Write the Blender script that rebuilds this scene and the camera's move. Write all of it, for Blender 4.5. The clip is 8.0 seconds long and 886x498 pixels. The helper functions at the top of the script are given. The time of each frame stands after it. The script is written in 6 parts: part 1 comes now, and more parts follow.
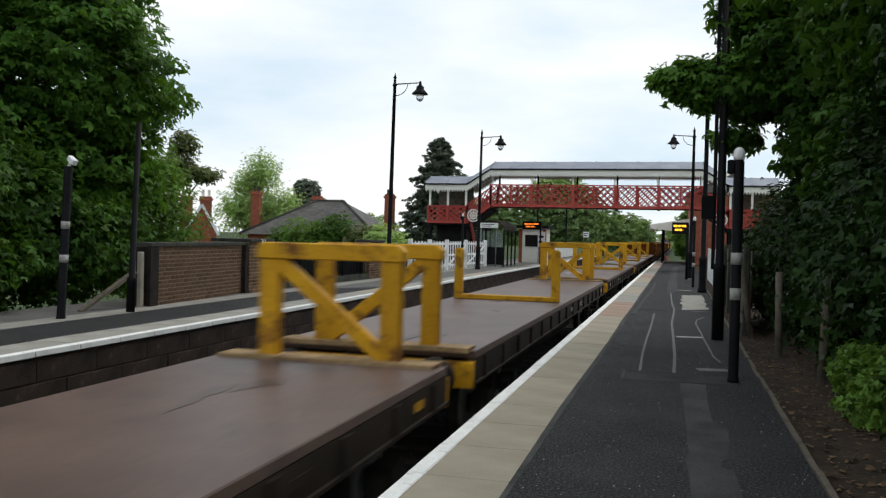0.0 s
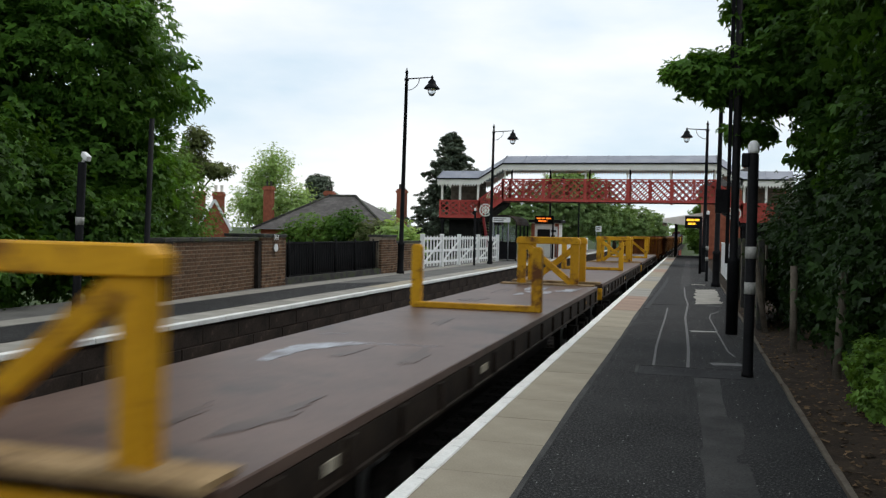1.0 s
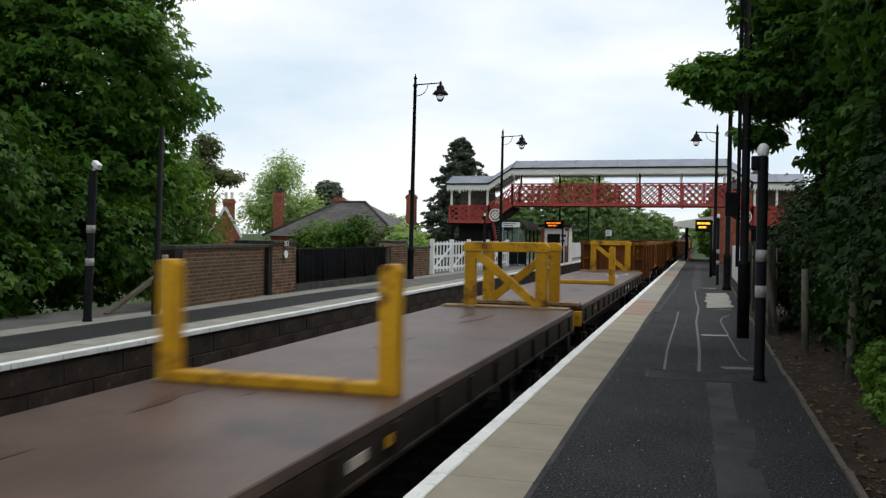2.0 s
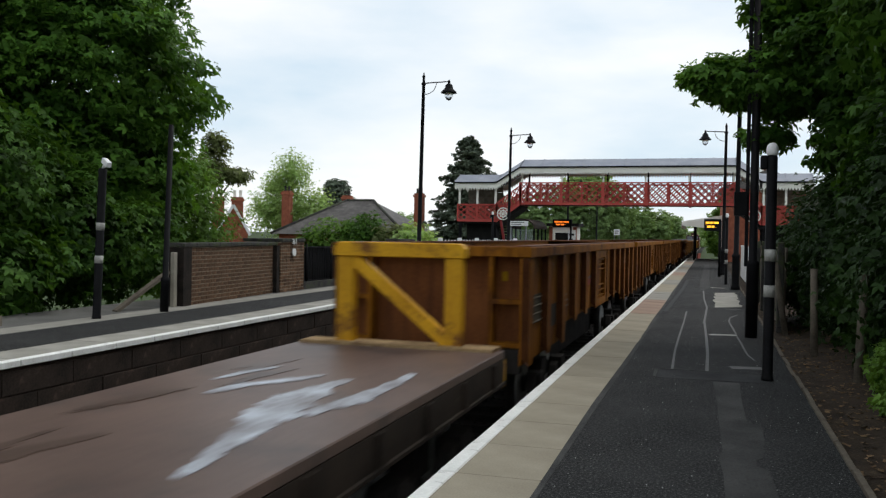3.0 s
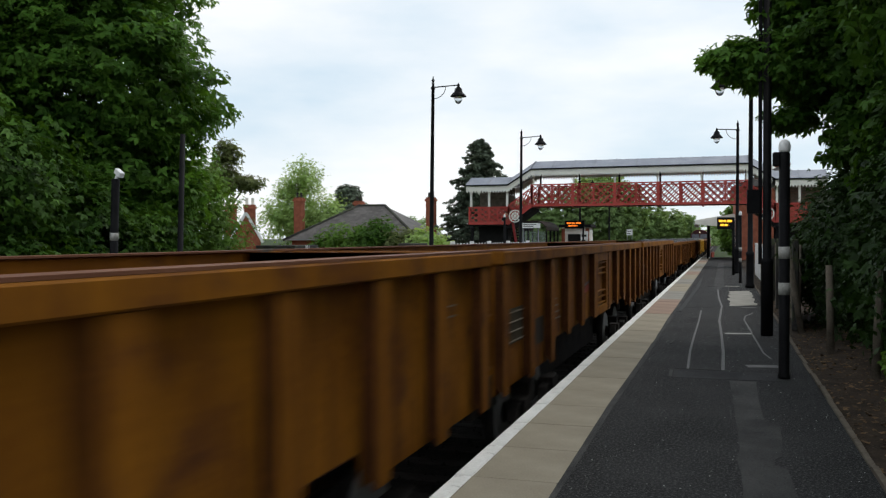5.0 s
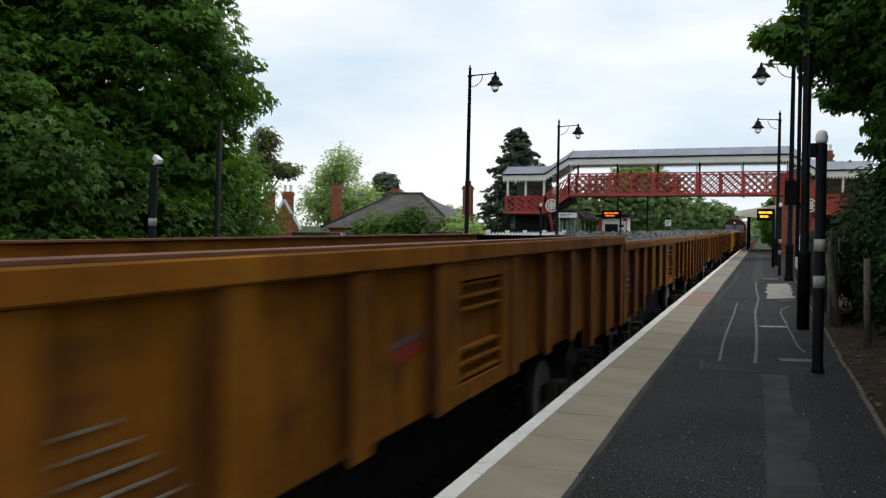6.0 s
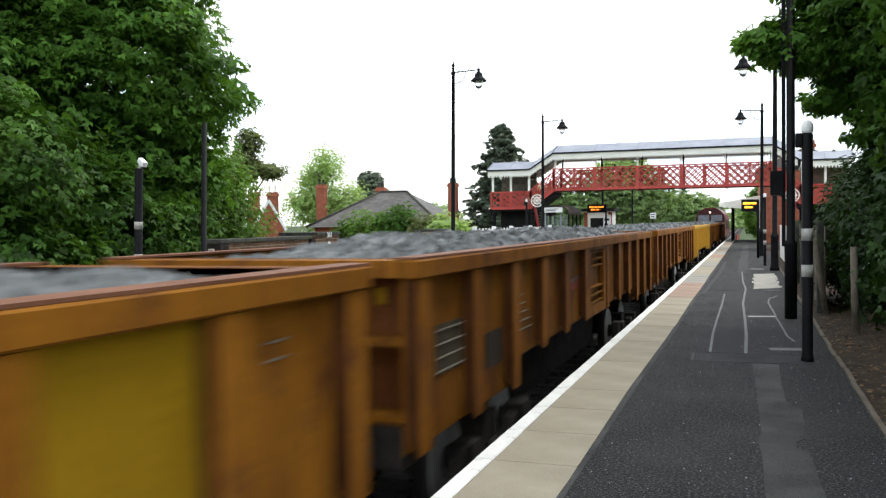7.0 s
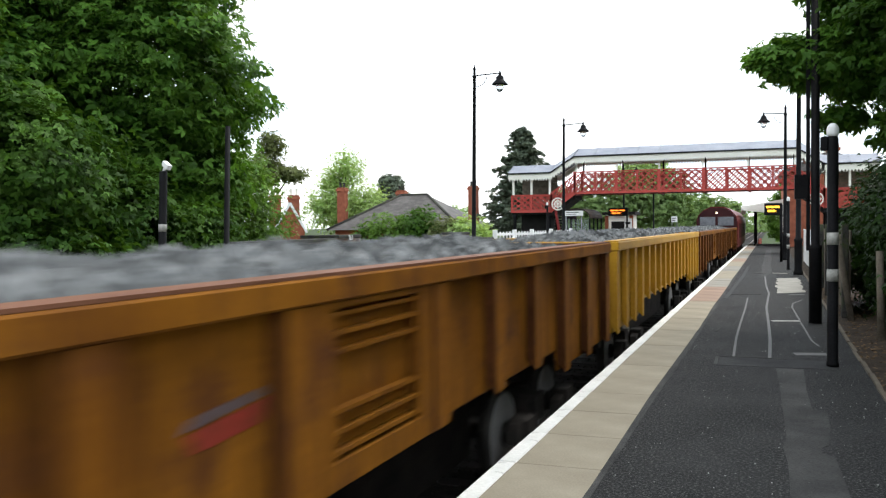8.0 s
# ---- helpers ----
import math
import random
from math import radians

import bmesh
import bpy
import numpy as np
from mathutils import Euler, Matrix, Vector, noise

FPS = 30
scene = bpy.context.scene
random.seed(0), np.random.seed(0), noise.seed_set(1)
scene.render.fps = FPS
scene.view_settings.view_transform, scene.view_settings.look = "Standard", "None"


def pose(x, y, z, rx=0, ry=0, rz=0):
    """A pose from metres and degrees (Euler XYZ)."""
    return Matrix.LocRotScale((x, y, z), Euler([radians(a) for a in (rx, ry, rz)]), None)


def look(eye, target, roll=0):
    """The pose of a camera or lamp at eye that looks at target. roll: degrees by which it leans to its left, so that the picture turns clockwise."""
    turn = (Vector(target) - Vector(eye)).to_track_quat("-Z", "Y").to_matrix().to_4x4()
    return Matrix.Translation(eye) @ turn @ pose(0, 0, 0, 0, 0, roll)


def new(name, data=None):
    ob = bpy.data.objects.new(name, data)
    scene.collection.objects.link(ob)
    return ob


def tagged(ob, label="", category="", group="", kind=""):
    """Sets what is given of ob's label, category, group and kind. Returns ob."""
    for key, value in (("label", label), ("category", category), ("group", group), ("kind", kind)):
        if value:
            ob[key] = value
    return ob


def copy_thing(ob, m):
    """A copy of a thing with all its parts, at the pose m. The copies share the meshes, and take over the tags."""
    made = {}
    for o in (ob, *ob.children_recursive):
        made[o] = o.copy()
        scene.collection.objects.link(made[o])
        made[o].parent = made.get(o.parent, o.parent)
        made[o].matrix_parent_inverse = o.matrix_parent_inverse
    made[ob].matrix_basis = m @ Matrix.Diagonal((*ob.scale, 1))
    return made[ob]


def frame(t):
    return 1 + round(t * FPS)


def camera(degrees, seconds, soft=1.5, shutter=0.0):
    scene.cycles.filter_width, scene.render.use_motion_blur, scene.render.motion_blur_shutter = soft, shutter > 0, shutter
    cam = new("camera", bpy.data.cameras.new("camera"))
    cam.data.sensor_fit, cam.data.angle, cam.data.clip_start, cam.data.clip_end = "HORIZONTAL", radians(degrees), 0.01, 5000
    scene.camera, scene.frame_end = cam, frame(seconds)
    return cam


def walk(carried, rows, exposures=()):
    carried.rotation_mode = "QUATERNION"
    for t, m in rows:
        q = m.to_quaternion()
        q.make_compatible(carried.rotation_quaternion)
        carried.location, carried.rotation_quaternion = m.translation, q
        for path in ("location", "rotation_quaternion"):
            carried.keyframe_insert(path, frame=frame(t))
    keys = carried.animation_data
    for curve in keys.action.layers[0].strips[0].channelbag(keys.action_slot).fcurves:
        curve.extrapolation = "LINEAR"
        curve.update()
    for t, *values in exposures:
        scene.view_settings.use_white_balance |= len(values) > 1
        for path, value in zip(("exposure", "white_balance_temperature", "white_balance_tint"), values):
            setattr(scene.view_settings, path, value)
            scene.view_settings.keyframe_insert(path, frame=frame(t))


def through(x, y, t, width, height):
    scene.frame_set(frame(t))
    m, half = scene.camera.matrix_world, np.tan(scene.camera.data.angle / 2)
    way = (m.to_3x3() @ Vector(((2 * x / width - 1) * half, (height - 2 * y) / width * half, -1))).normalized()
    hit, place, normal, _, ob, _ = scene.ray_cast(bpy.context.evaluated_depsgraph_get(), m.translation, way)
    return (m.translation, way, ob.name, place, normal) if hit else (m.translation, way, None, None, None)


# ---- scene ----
EYE = (0.0, 0.0, 1.65)
cam = camera(54.1, 8.0, soft=1.3, shutter=0.24)


def turned(yaw, pitch, roll, dx, dy):
    """The pose of the camera near EYE: degrees to the left of the track, up, and leaning to its left, and the sway of the arm in metres."""
    a, b = radians(yaw), radians(pitch)
    ahead = Vector((-math.sin(a) * math.cos(b), math.cos(a) * math.cos(b), math.sin(b)))
    at = Vector(EYE) + Vector((dx, dy, 0))
    return look(at, at + ahead * 10, roll)


# seconds, yaw, pitch, roll, sway to the right and ahead
PATH = [
    (0.0, 15.11, -0.83, 1.38, 0.0, 0.0),
    (0.5, 15.52, -1.16, 1.28, 0.0, 0.01),
    (1.0, 15.90, -1.20, 1.22, -0.01, 0.01),
    (1.5, 16.21, -0.85, 0.90, 0.0, 0.01),
    (3.0, 17.08, -0.96, 0.98, 0.0, 0.0),
    (3.5, 16.52, -0.73, 0.31, -0.01, -0.01),
    (4.0, 16.56, -0.76, -0.13, 0.0, 0.02),
    (4.5, 17.12, -0.79, -0.36, 0.0, 0.01),
    (5.8, 19.90, -0.70, 0.55, 0.06, 0.0),
    (6.0, 20.36, -1.49, 0.48, 0.09, 0.0),
    (6.5, 19.10, -1.06, -0.68, 0.04, -0.02),
    (7.0, 19.42, -1.67, -0.74, 0.04, -0.01),
    (7.5, 20.44, -1.42, -0.81, 0.02, -0.01),
    (8.0, 20.73, -1.45, -0.60, 0.02, -0.04),
]

EXPOSURES = [(0.0, 0.05), (3.5, 0.0), (5.8, 0.0), (6.05, 0.0), (6.25, 0.2), (6.5, 0.65), (7.0, 1.06), (7.5, 1.1), (8.0, 1.03)]
walk(cam, [(row[0], turned(*row[1:])) for row in PATH], EXPOSURES)

# ---------------------------------------------------------------- light
world = bpy.data.worlds.new("overcast_sky")
scene.world = world
world.use_nodes = True
wt = world.node_tree
wt.nodes.clear()
w_out = wt.nodes.new("ShaderNodeOutputWorld")
w_bg = wt.nodes.new("ShaderNodeBackground")
w_sky = wt.nodes.new("ShaderNodeTexSky")
w_sky.sky_type = "NISHITA"
w_sky.sun_disc = False
w_sky.sun_elevation, w_sky.sun_rotation = radians(57), radians(30)
w_gain = wt.nodes.new("ShaderNodeMixRGB")
w_gain.blend_type = "MULTIPLY"
w_gain.inputs[0].default_value = 1.0
w_gain.inputs[2].default_value = (0.10, 0.10, 0.10, 1)
w_co = wt.nodes.new("ShaderNodeTexCoord")
w_map = wt.nodes.new("ShaderNodeMapping")
w_map.inputs["Scale"].default_value = (1.0, 1.0, 3.2)
w_noise = wt.nodes.new("ShaderNodeTexNoise")
w_noise.inputs["Scale"].default_value = 2.6
w_noise.inputs["Detail"].default_value = 6
w_ramp = wt.nodes.new("ShaderNodeValToRGB")
w_ramp.color_ramp.elements[0].position, w_ramp.color_ramp.elements[0].color = 0.34, (0.70, 0.85, 0.97, 1)
w_ramp.color_ramp.elements[1].position, w_ramp.color_ramp.elements[1].color = 0.62, (1.08, 1.10, 1.11, 1)
w_mix = wt.nodes.new("ShaderNodeMixRGB")
w_mix.inputs[0].default_value = 0.88
wt.links.new(w_sky.outputs[0], w_gain.inputs[1])
wt.links.new(w_co.outputs["Generated"], w_map.inputs[0])
wt.links.new(w_map.outputs[0], w_noise.inputs["Vector"])
wt.links.new(w_noise.outputs[0], w_ramp.inputs[0])
wt.links.new(w_gain.outputs[0], w_mix.inputs[1])
wt.links.new(w_ramp.outputs[0], w_mix.inputs[2])
wt.links.new(w_mix.outputs[0], w_bg.inputs[0])
w_bg.inputs[1].default_value = 1.0
wt.links.new(w_bg.outputs[0], w_out.inputs[0])

sun = new("sun", bpy.data.lights.new("sun", "SUN"))
sun.data.energy, sun.data.angle, sun.data.color = 1.2, radians(30), (1.0, 0.96, 0.9)
sun.matrix_world = look((15, 26, 46), (0, 0, 0))

# ---------------------------------------------------------------- materials


def mat(name, c1, c2, rough=0.7, metal=0.0, scale=6.0, fine=60.0, bump=0.15, spec=0.15, worn=None, worn_at=0.62, worn_scale=2.5, streak=None, island=0.0, obj=0.0):
    """A surface of two blended tones at two scales, with fine relief and, where worn is given, patches of that colour."""
    m = bpy.data.materials.new(name)
    m.use_nodes = True
    nt = m.node_tree
    b = nt.nodes["Principled BSDF"]
    b.inputs["Roughness"].default_value, b.inputs["Metallic"].default_value = rough, metal
    b.inputs["Specular IOR Level"].default_value = spec
    co = nt.nodes.new("ShaderNodeTexCoord")
    big, small = nt.nodes.new("ShaderNodeTexNoise"), nt.nodes.new("ShaderNodeTexNoise")
    big.inputs["Scale"].default_value, big.inputs["Detail"].default_value = scale, 5
    small.inputs["Scale"].default_value, small.inputs["Detail"].default_value = fine, 3
    for n in (big, small):
        nt.links.new(co.outputs["Object"], n.inputs["Vector"])
    both = nt.nodes.new("ShaderNodeMath")
    both.operation = "MULTIPLY_ADD"
    both.inputs[1].default_value, both.inputs[2].default_value = 0.45, 0.0
    nt.links.new(small.outputs[0], both.inputs[0])
    add = nt.nodes.new("ShaderNodeMath")
    add.operation = "MULTIPLY_ADD"
    add.inputs[1].default_value = 0.75
    nt.links.new(big.outputs[0], add.inputs[0])
    nt.links.new(both.outputs[0], add.inputs[2])
    ramp = nt.nodes.new("ShaderNodeValToRGB")
    ramp.color_ramp.elements[0].position, ramp.color_ramp.elements[0].color = 0.42, (*c1, 1)
    ramp.color_ramp.elements[1].position, ramp.color_ramp.elements[1].color = 0.78, (*c2, 1)
    nt.links.new(add.outputs[0], ramp.inputs[0])
    colour = ramp.outputs[0]
    if worn:
        wn = nt.nodes.new("ShaderNodeTexNoise")
        wn.inputs["Scale"].default_value, wn.inputs["Detail"].default_value = worn_scale, 8
        wn.inputs["Roughness"].default_value = 0.7
        nt.links.new(co.outputs["Object"], wn.inputs["Vector"])
        wr = nt.nodes.new("ShaderNodeMapRange")
        wr.inputs[1].default_value, wr.inputs[2].default_value = worn_at - 0.06, worn_at + 0.06
        nt.links.new(wn.outputs[0], wr.inputs[0])
        mix = nt.nodes.new("ShaderNodeMixRGB")
        mix.inputs[2].default_value = (*worn, 1)
        nt.links.new(wr.outputs[0], mix.inputs[0])
        nt.links.new(colour, mix.inputs[1])
        colour = mix.outputs[0]
    if streak:
        sm, sn, sr = nt.nodes.new("ShaderNodeMapping"), nt.nodes.new("ShaderNodeTexNoise"), nt.nodes.new("ShaderNodeMapRange")
        sm.inputs["Scale"].default_value = (5.0, 5.0, 0.45)
        sn.inputs["Scale"].default_value, sn.inputs["Detail"].default_value, sn.inputs["Roughness"].default_value = 1.6, 6, 0.65
        sr.inputs[1].default_value, sr.inputs[2].default_value, sr.inputs[4].default_value = 0.46, 0.72, 0.85
        smix = nt.nodes.new("ShaderNodeMixRGB")
        smix.inputs[2].default_value = (*streak, 1)
        nt.links.new(co.outputs["Object"], sm.inputs[0])
        nt.links.new(sm.outputs[0], sn.inputs["Vector"])
        nt.links.new(sn.outputs[0], sr.inputs[0])
        nt.links.new(sr.outputs[0], smix.inputs[0])
        nt.links.new(colour, smix.inputs[1])
        colour = smix.outputs[0]
    for amount, kind, out in ((obj, "ShaderNodeObjectInfo", "Random"), (island, "ShaderNodeNewGeometry", "Random Per Island")):
        if amount:
            info = nt.nodes.new(kind)
            hsv = nt.nodes.new("ShaderNodeHueSaturation")
            rng = nt.nodes.new("ShaderNodeMapRange")
            rng.inputs[3].default_value, rng.inputs[4].default_value = 1 - amount, 1 + amount
            nt.links.new(info.outputs[out], rng.inputs[0])
            nt.links.new(rng.outputs[0], hsv.inputs["Value"])
            nt.links.new(colour, hsv.inputs["Color"])
            colour = hsv.outputs[0]
    nt.links.new(colour, b.inputs["Base Color"])
    if bump:
        bp = nt.nodes.new("ShaderNodeBump")
        bp.inputs["Strength"].default_value, bp.inputs["Distance"].default_value = bump, 0.02
        nt.links.new(add.outputs[0], bp.inputs["Height"])
        nt.links.new(bp.outputs[0], b.inputs["Normal"])
    return m


def leaf_mat(name, c1, c2, through=0.25):
    """Leaves: each one its own shade, and a little light comes through."""
    m = mat(name, c1, c2, rough=0.55, scale=0.6, fine=4.0, bump=0.0, spec=0.12, island=0.45)
    nt = m.node_tree
    b, out = nt.nodes["Principled BSDF"], nt.nodes["Material Output"]
    tr, mx = nt.nodes.new("ShaderNodeBsdfTranslucent"), nt.nodes.new("ShaderNodeMixShader")
    tr.inputs[0].default_value = (c2[0] * 1.5, c2[1] * 1.5, c2[2] * 0.8, 1)
    mx.inputs[0].default_value = through
    nt.links.new(b.outputs[0], mx.inputs[1])
    nt.links.new(tr.outputs[0], mx.inputs[2])
    nt.links.new(mx.outputs[0], out.inputs[0])
    return m


def glow_mat(name, c, strength):
    m = bpy.data.materials.new(name)
    m.use_nodes = True
    b = m.node_tree.nodes["Principled BSDF"]
    b.inputs["Base Color"].default_value = (*c, 1)
    b.inputs["Emission Color"].default_value = (*c, 1)
    b.inputs["Emission Strength"].default_value = strength
    return m


def glass_mat(name, c=(0.9, 0.95, 0.95), rough=0.05):
    m = bpy.data.materials.new(name)
    m.use_nodes = True
    b = m.node_tree.nodes["Principled BSDF"]
    b.inputs["Base Color"].default_value = (*c, 1)
    b.inputs["Roughness"].default_value = rough
    b.inputs["Transmission Weight"].default_value = 0.9
    return m


ASPHALT = mat("asphalt", (0.004, 0.004, 0.0043), (0.022, 0.0217, 0.0218), rough=0.85, scale=1.1, fine=75, bump=1.0, worn=(0.105, 0.105, 0.10), worn_at=0.575, worn_scale=48)
ASPHALT_OLD = mat("asphalt_worn", (0.020, 0.020, 0.020), (0.068, 0.067, 0.064), rough=0.85, scale=1.5, fine=90, bump=0.8, worn=(0.015, 0.015, 0.016), worn_at=0.62, worn_scale=40)
ASPHALT_FAR = mat("pale_old_asphalt", (0.075, 0.073, 0.068), (0.15, 0.145, 0.135), rough=0.85, scale=1.2, fine=40, bump=0.4)
SEALANT = mat("joint_sealant", (0.10, 0.10, 0.10), (0.17, 0.165, 0.16), rough=0.8, scale=8, fine=80)
SLAB = mat("concrete_slab", (0.25, 0.218, 0.163), (0.345, 0.306, 0.234), rough=0.85, scale=2.2, fine=70, obj=0.05)
SLAB_PINK = mat("pink_concrete_slab", (0.24, 0.165, 0.125), (0.33, 0.235, 0.18), rough=0.85, scale=2.2, fine=70, obj=0.10)
SLAB_GREY = mat("grey_concrete_slab", (0.20, 0.19, 0.165), (0.31, 0.295, 0.26), rough=0.85, scale=2.2, fine=70, obj=0.12)
WHITE_LINE = mat("worn_white_edge_paint", (0.64, 0.64, 0.61), (0.84, 0.84, 0.81), rough=0.7, scale=3, fine=40, worn=(0.28, 0.27, 0.25), worn_at=0.63, worn_scale=9)
DARK_BRICK_FACE = mat("sooty_platform_brick", (0.018, 0.014, 0.012), (0.05, 0.036, 0.028), rough=0.9, scale=2, fine=30, worn=(0.10, 0.065, 0.05), worn_at=0.66)
BALLAST = mat("dark_track_ballast", (0.006, 0.005, 0.0045), (0.022, 0.018, 0.015), rough=0.95, scale=8, fine=30, bump=1.0)
RAIL = mat("rusty_rail_steel", (0.06, 0.035, 0.02), (0.14, 0.08, 0.05), rough=0.5, metal=0.6, scale=4, fine=50)
RAIL_TOP = mat("polished_rail_head", (0.10, 0.095, 0.09), (0.16, 0.15, 0.145), rough=0.5, metal=0.6, scale=4, fine=50)
SLEEPER = mat("weathered_sleeper", (0.014, 0.012, 0.011), (0.04, 0.035, 0.032), rough=0.9, scale=4, fine=40)
EARTH = mat("leaf_littered_earth", (0.015, 0.011, 0.008), (0.052, 0.036, 0.023), rough=0.95, scale=3, fine=45, bump=0.8, worn=(0.085, 0.06, 0.036), worn_at=0.62, worn_scale=14)
GRASS = mat("rough_grass", (0.02, 0.035, 0.012), (0.06, 0.085, 0.03), rough=0.95, scale=1.2, fine=18, bump=0.6)
BRICK = mat("purple_brown_brick", (0.045, 0.026, 0.017), (0.19, 0.105, 0.058), rough=0.85, scale=5, fine=50, obj=0.28, island=0.0)
BRICK_J = mat("purple_brown_brick_joined", (0.045, 0.026, 0.017), (0.19, 0.105, 0.058), rough=0.85, scale=5, fine=50, island=0.28)
MORTAR = mat("lime_mortar", (0.15, 0.122, 0.09), (0.31, 0.26, 0.195), rough=0.95, scale=5, fine=60)
COPING = mat("dark_coping_stone", (0.022, 0.021, 0.021), (0.085, 0.082, 0.075), rough=0.9, scale=3, fine=40, worn=(0.05, 0.062, 0.022), worn_at=0.56, worn_scale=3)
RED_BRICK = mat("red_house_brick", (0.20, 0.06, 0.035), (0.34, 0.12, 0.07), rough=0.85, scale=3, fine=40, island=0.12)
SLATE = mat("grey_roof_slate", (0.075, 0.068, 0.064), (0.155, 0.142, 0.135), rough=0.6, scale=1.2, fine=14, island=0.2)
BRIDGE_ROOF = mat("blue_grey_roof_sheet", (0.17, 0.185, 0.225), (0.26, 0.275, 0.315), rough=0.5, scale=1.0, fine=10)
RED = mat("red_bridge_paint", (0.36, 0.050, 0.042), (0.48, 0.088, 0.072), rough=0.45, scale=1.5, fine=25, worn=(0.28, 0.03, 0.028), worn_at=0.66)
DARK_RED = mat("dark_red_paint", (0.16, 0.02, 0.02), (0.24, 0.03, 0.03), rough=0.5, scale=2, fine=25)
CREAM = mat("cream_paint", (0.76, 0.75, 0.67), (0.86, 0.855, 0.79), rough=0.5, scale=1.5, fine=25)
WHITE = mat("white_paint", (0.66, 0.67, 0.66), (0.80, 0.80, 0.79), rough=0.5, scale=1.5, fine=25, worn=(0.5, 0.5, 0.47), worn_at=0.68)
BLACK = mat("black_gloss_paint", (0.005, 0.005, 0.0055), (0.012, 0.012, 0.013), rough=0.55, scale=3, fine=40, bump=0.05, spec=0.06)
# near-black for dark-painted parts, and for bridge parts with shade painted in
DARK = mat("near_black_shade_and_paint", (0.006, 0.006, 0.006), (0.016, 0.015, 0.014), rough=0.8, scale=3, fine=30)
GREY_STEEL = mat("grey_steel", (0.16, 0.165, 0.17), (0.26, 0.265, 0.27), rough=0.5, metal=0.3, scale=3, fine=40)
WAGON = mat("dirty_tan_wagon_paint", (0.150, 0.054, 0.006), (0.270, 0.108, 0.011), rough=0.65, scale=1.1, fine=22, bump=0.12, spec=0.05, worn=(0.095, 0.036, 0.013), worn_at=0.585, worn_scale=1.5, obj=0.10, streak=(0.070, 0.024, 0.008))
WAGON_RIM = mat("rusty_wagon_rim", (0.11, 0.045, 0.024), (0.19, 0.085, 0.048), rough=0.7, scale=1.5, fine=25, bump=0.2)
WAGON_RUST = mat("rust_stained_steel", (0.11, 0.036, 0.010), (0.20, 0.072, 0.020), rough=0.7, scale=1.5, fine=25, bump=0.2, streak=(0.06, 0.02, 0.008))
# rust brown, darkened further to paint in the shade on the rib flanks
RIB_RUST_SHADE = mat("rusted_and_shaded_rib_flank", (0.040, 0.015, 0.006), (0.10, 0.036, 0.012), rough=0.8, scale=3, fine=30, bump=0.2, spec=0.05)
WAGON_YELLOW = mat("bright_wagon_yellow", (0.37, 0.19, 0.014), (0.53, 0.29, 0.022), rough=0.5, scale=1.2, fine=22, worn=(0.36, 0.20, 0.03), worn_at=0.66, worn_scale=2)
WAGON_PATCH = mat("yellow_repaint", (0.18, 0.100, 0.005), (0.28, 0.162, 0.008), rough=0.6, spec=0.05, scale=1.2, fine=22)
WAGON_IN = mat("rusty_wagon_inside", (0.075, 0.032, 0.018), (0.15, 0.068, 0.038), rough=0.85, scale=1.5, fine=25)
FRAME_YELLOW = mat("chipped_yellow_frame_paint", (0.44, 0.215, 0.009), (0.62, 0.33, 0.014), rough=0.5, scale=2.0, fine=25, worn=(0.13, 0.05, 0.016), worn_at=0.585, worn_scale=2.2, obj=0.12)
DECK = mat("wet_brown_steel_deck", (0.068, 0.040, 0.031), (0.128, 0.081, 0.063), rough=0.45, scale=0.8, fine=16, bump=0.15, spec=0.25, worn=(0.05, 0.034, 0.028), worn_at=0.60, worn_scale=1.1)
DECK_EDGE = mat("grimy_deck_edge", (0.012, 0.009, 0.007), (0.038, 0.027, 0.020), rough=0.7, scale=2.5, fine=25, worn=(0.10, 0.075, 0.055), worn_at=0.68, worn_scale=3)
DECK_STAIN = mat("oily_deck_stain", (0.045, 0.028, 0.022), (0.085, 0.054, 0.042), rough=0.4, scale=2, fine=20)
SPILL = mat("spilled_pale_paint", (0.105, 0.085, 0.082), (0.46, 0.50, 0.56), rough=0.4, scale=2.6, fine=14)
PLATE = mat("grimy_olive_plate", (0.018, 0.016, 0.012), (0.075, 0.062, 0.038), rough=0.7, scale=5, fine=30)
DULL_SLAT = mat("grimy_pale_slat", (0.10, 0.085, 0.065), (0.24, 0.21, 0.17), rough=0.7, scale=4, fine=40)
# dark steel: the shadow on the tyre is put into this colour
WHEEL = mat("shaded_wheel_steel", (0.020, 0.019, 0.018), (0.060, 0.057, 0.053), rough=0.7, metal=0.1, scale=4, fine=40)
TREAD = mat("pale_wheel_face", (0.30, 0.295, 0.285), (0.55, 0.545, 0.53), rough=0.4, metal=0.2, scale=4, fine=40)
BOGIE = mat("grimy_bogie_iron", (0.012, 0.011, 0.010), (0.04, 0.034, 0.03), rough=0.8, scale=4, fine=30)
STONE = mat("grey_ballast_load", (0.075, 0.079, 0.081), (0.20, 0.205, 0.205), rough=0.9, scale=3, fine=40, bump=0.4, island=0.65)
MAROON = mat("maroon_loco_paint", (0.10, 0.014, 0.016), (0.16, 0.024, 0.026), rough=0.4, scale=1.5, fine=25)
LOCO_DARK = mat("dark_loco_front", (0.03, 0.010, 0.012), (0.06, 0.018, 0.02), rough=0.45, scale=1.5, fine=25)
RED_MARK = mat("red_marking", (0.13, 0.030, 0.014), (0.30, 0.032, 0.024), rough=0.6, scale=4, fine=30)
BLUE_MARK = mat("grey_blue_marking", (0.10, 0.060, 0.035), (0.10, 0.085, 0.11), rough=0.6, scale=4, fine=30)
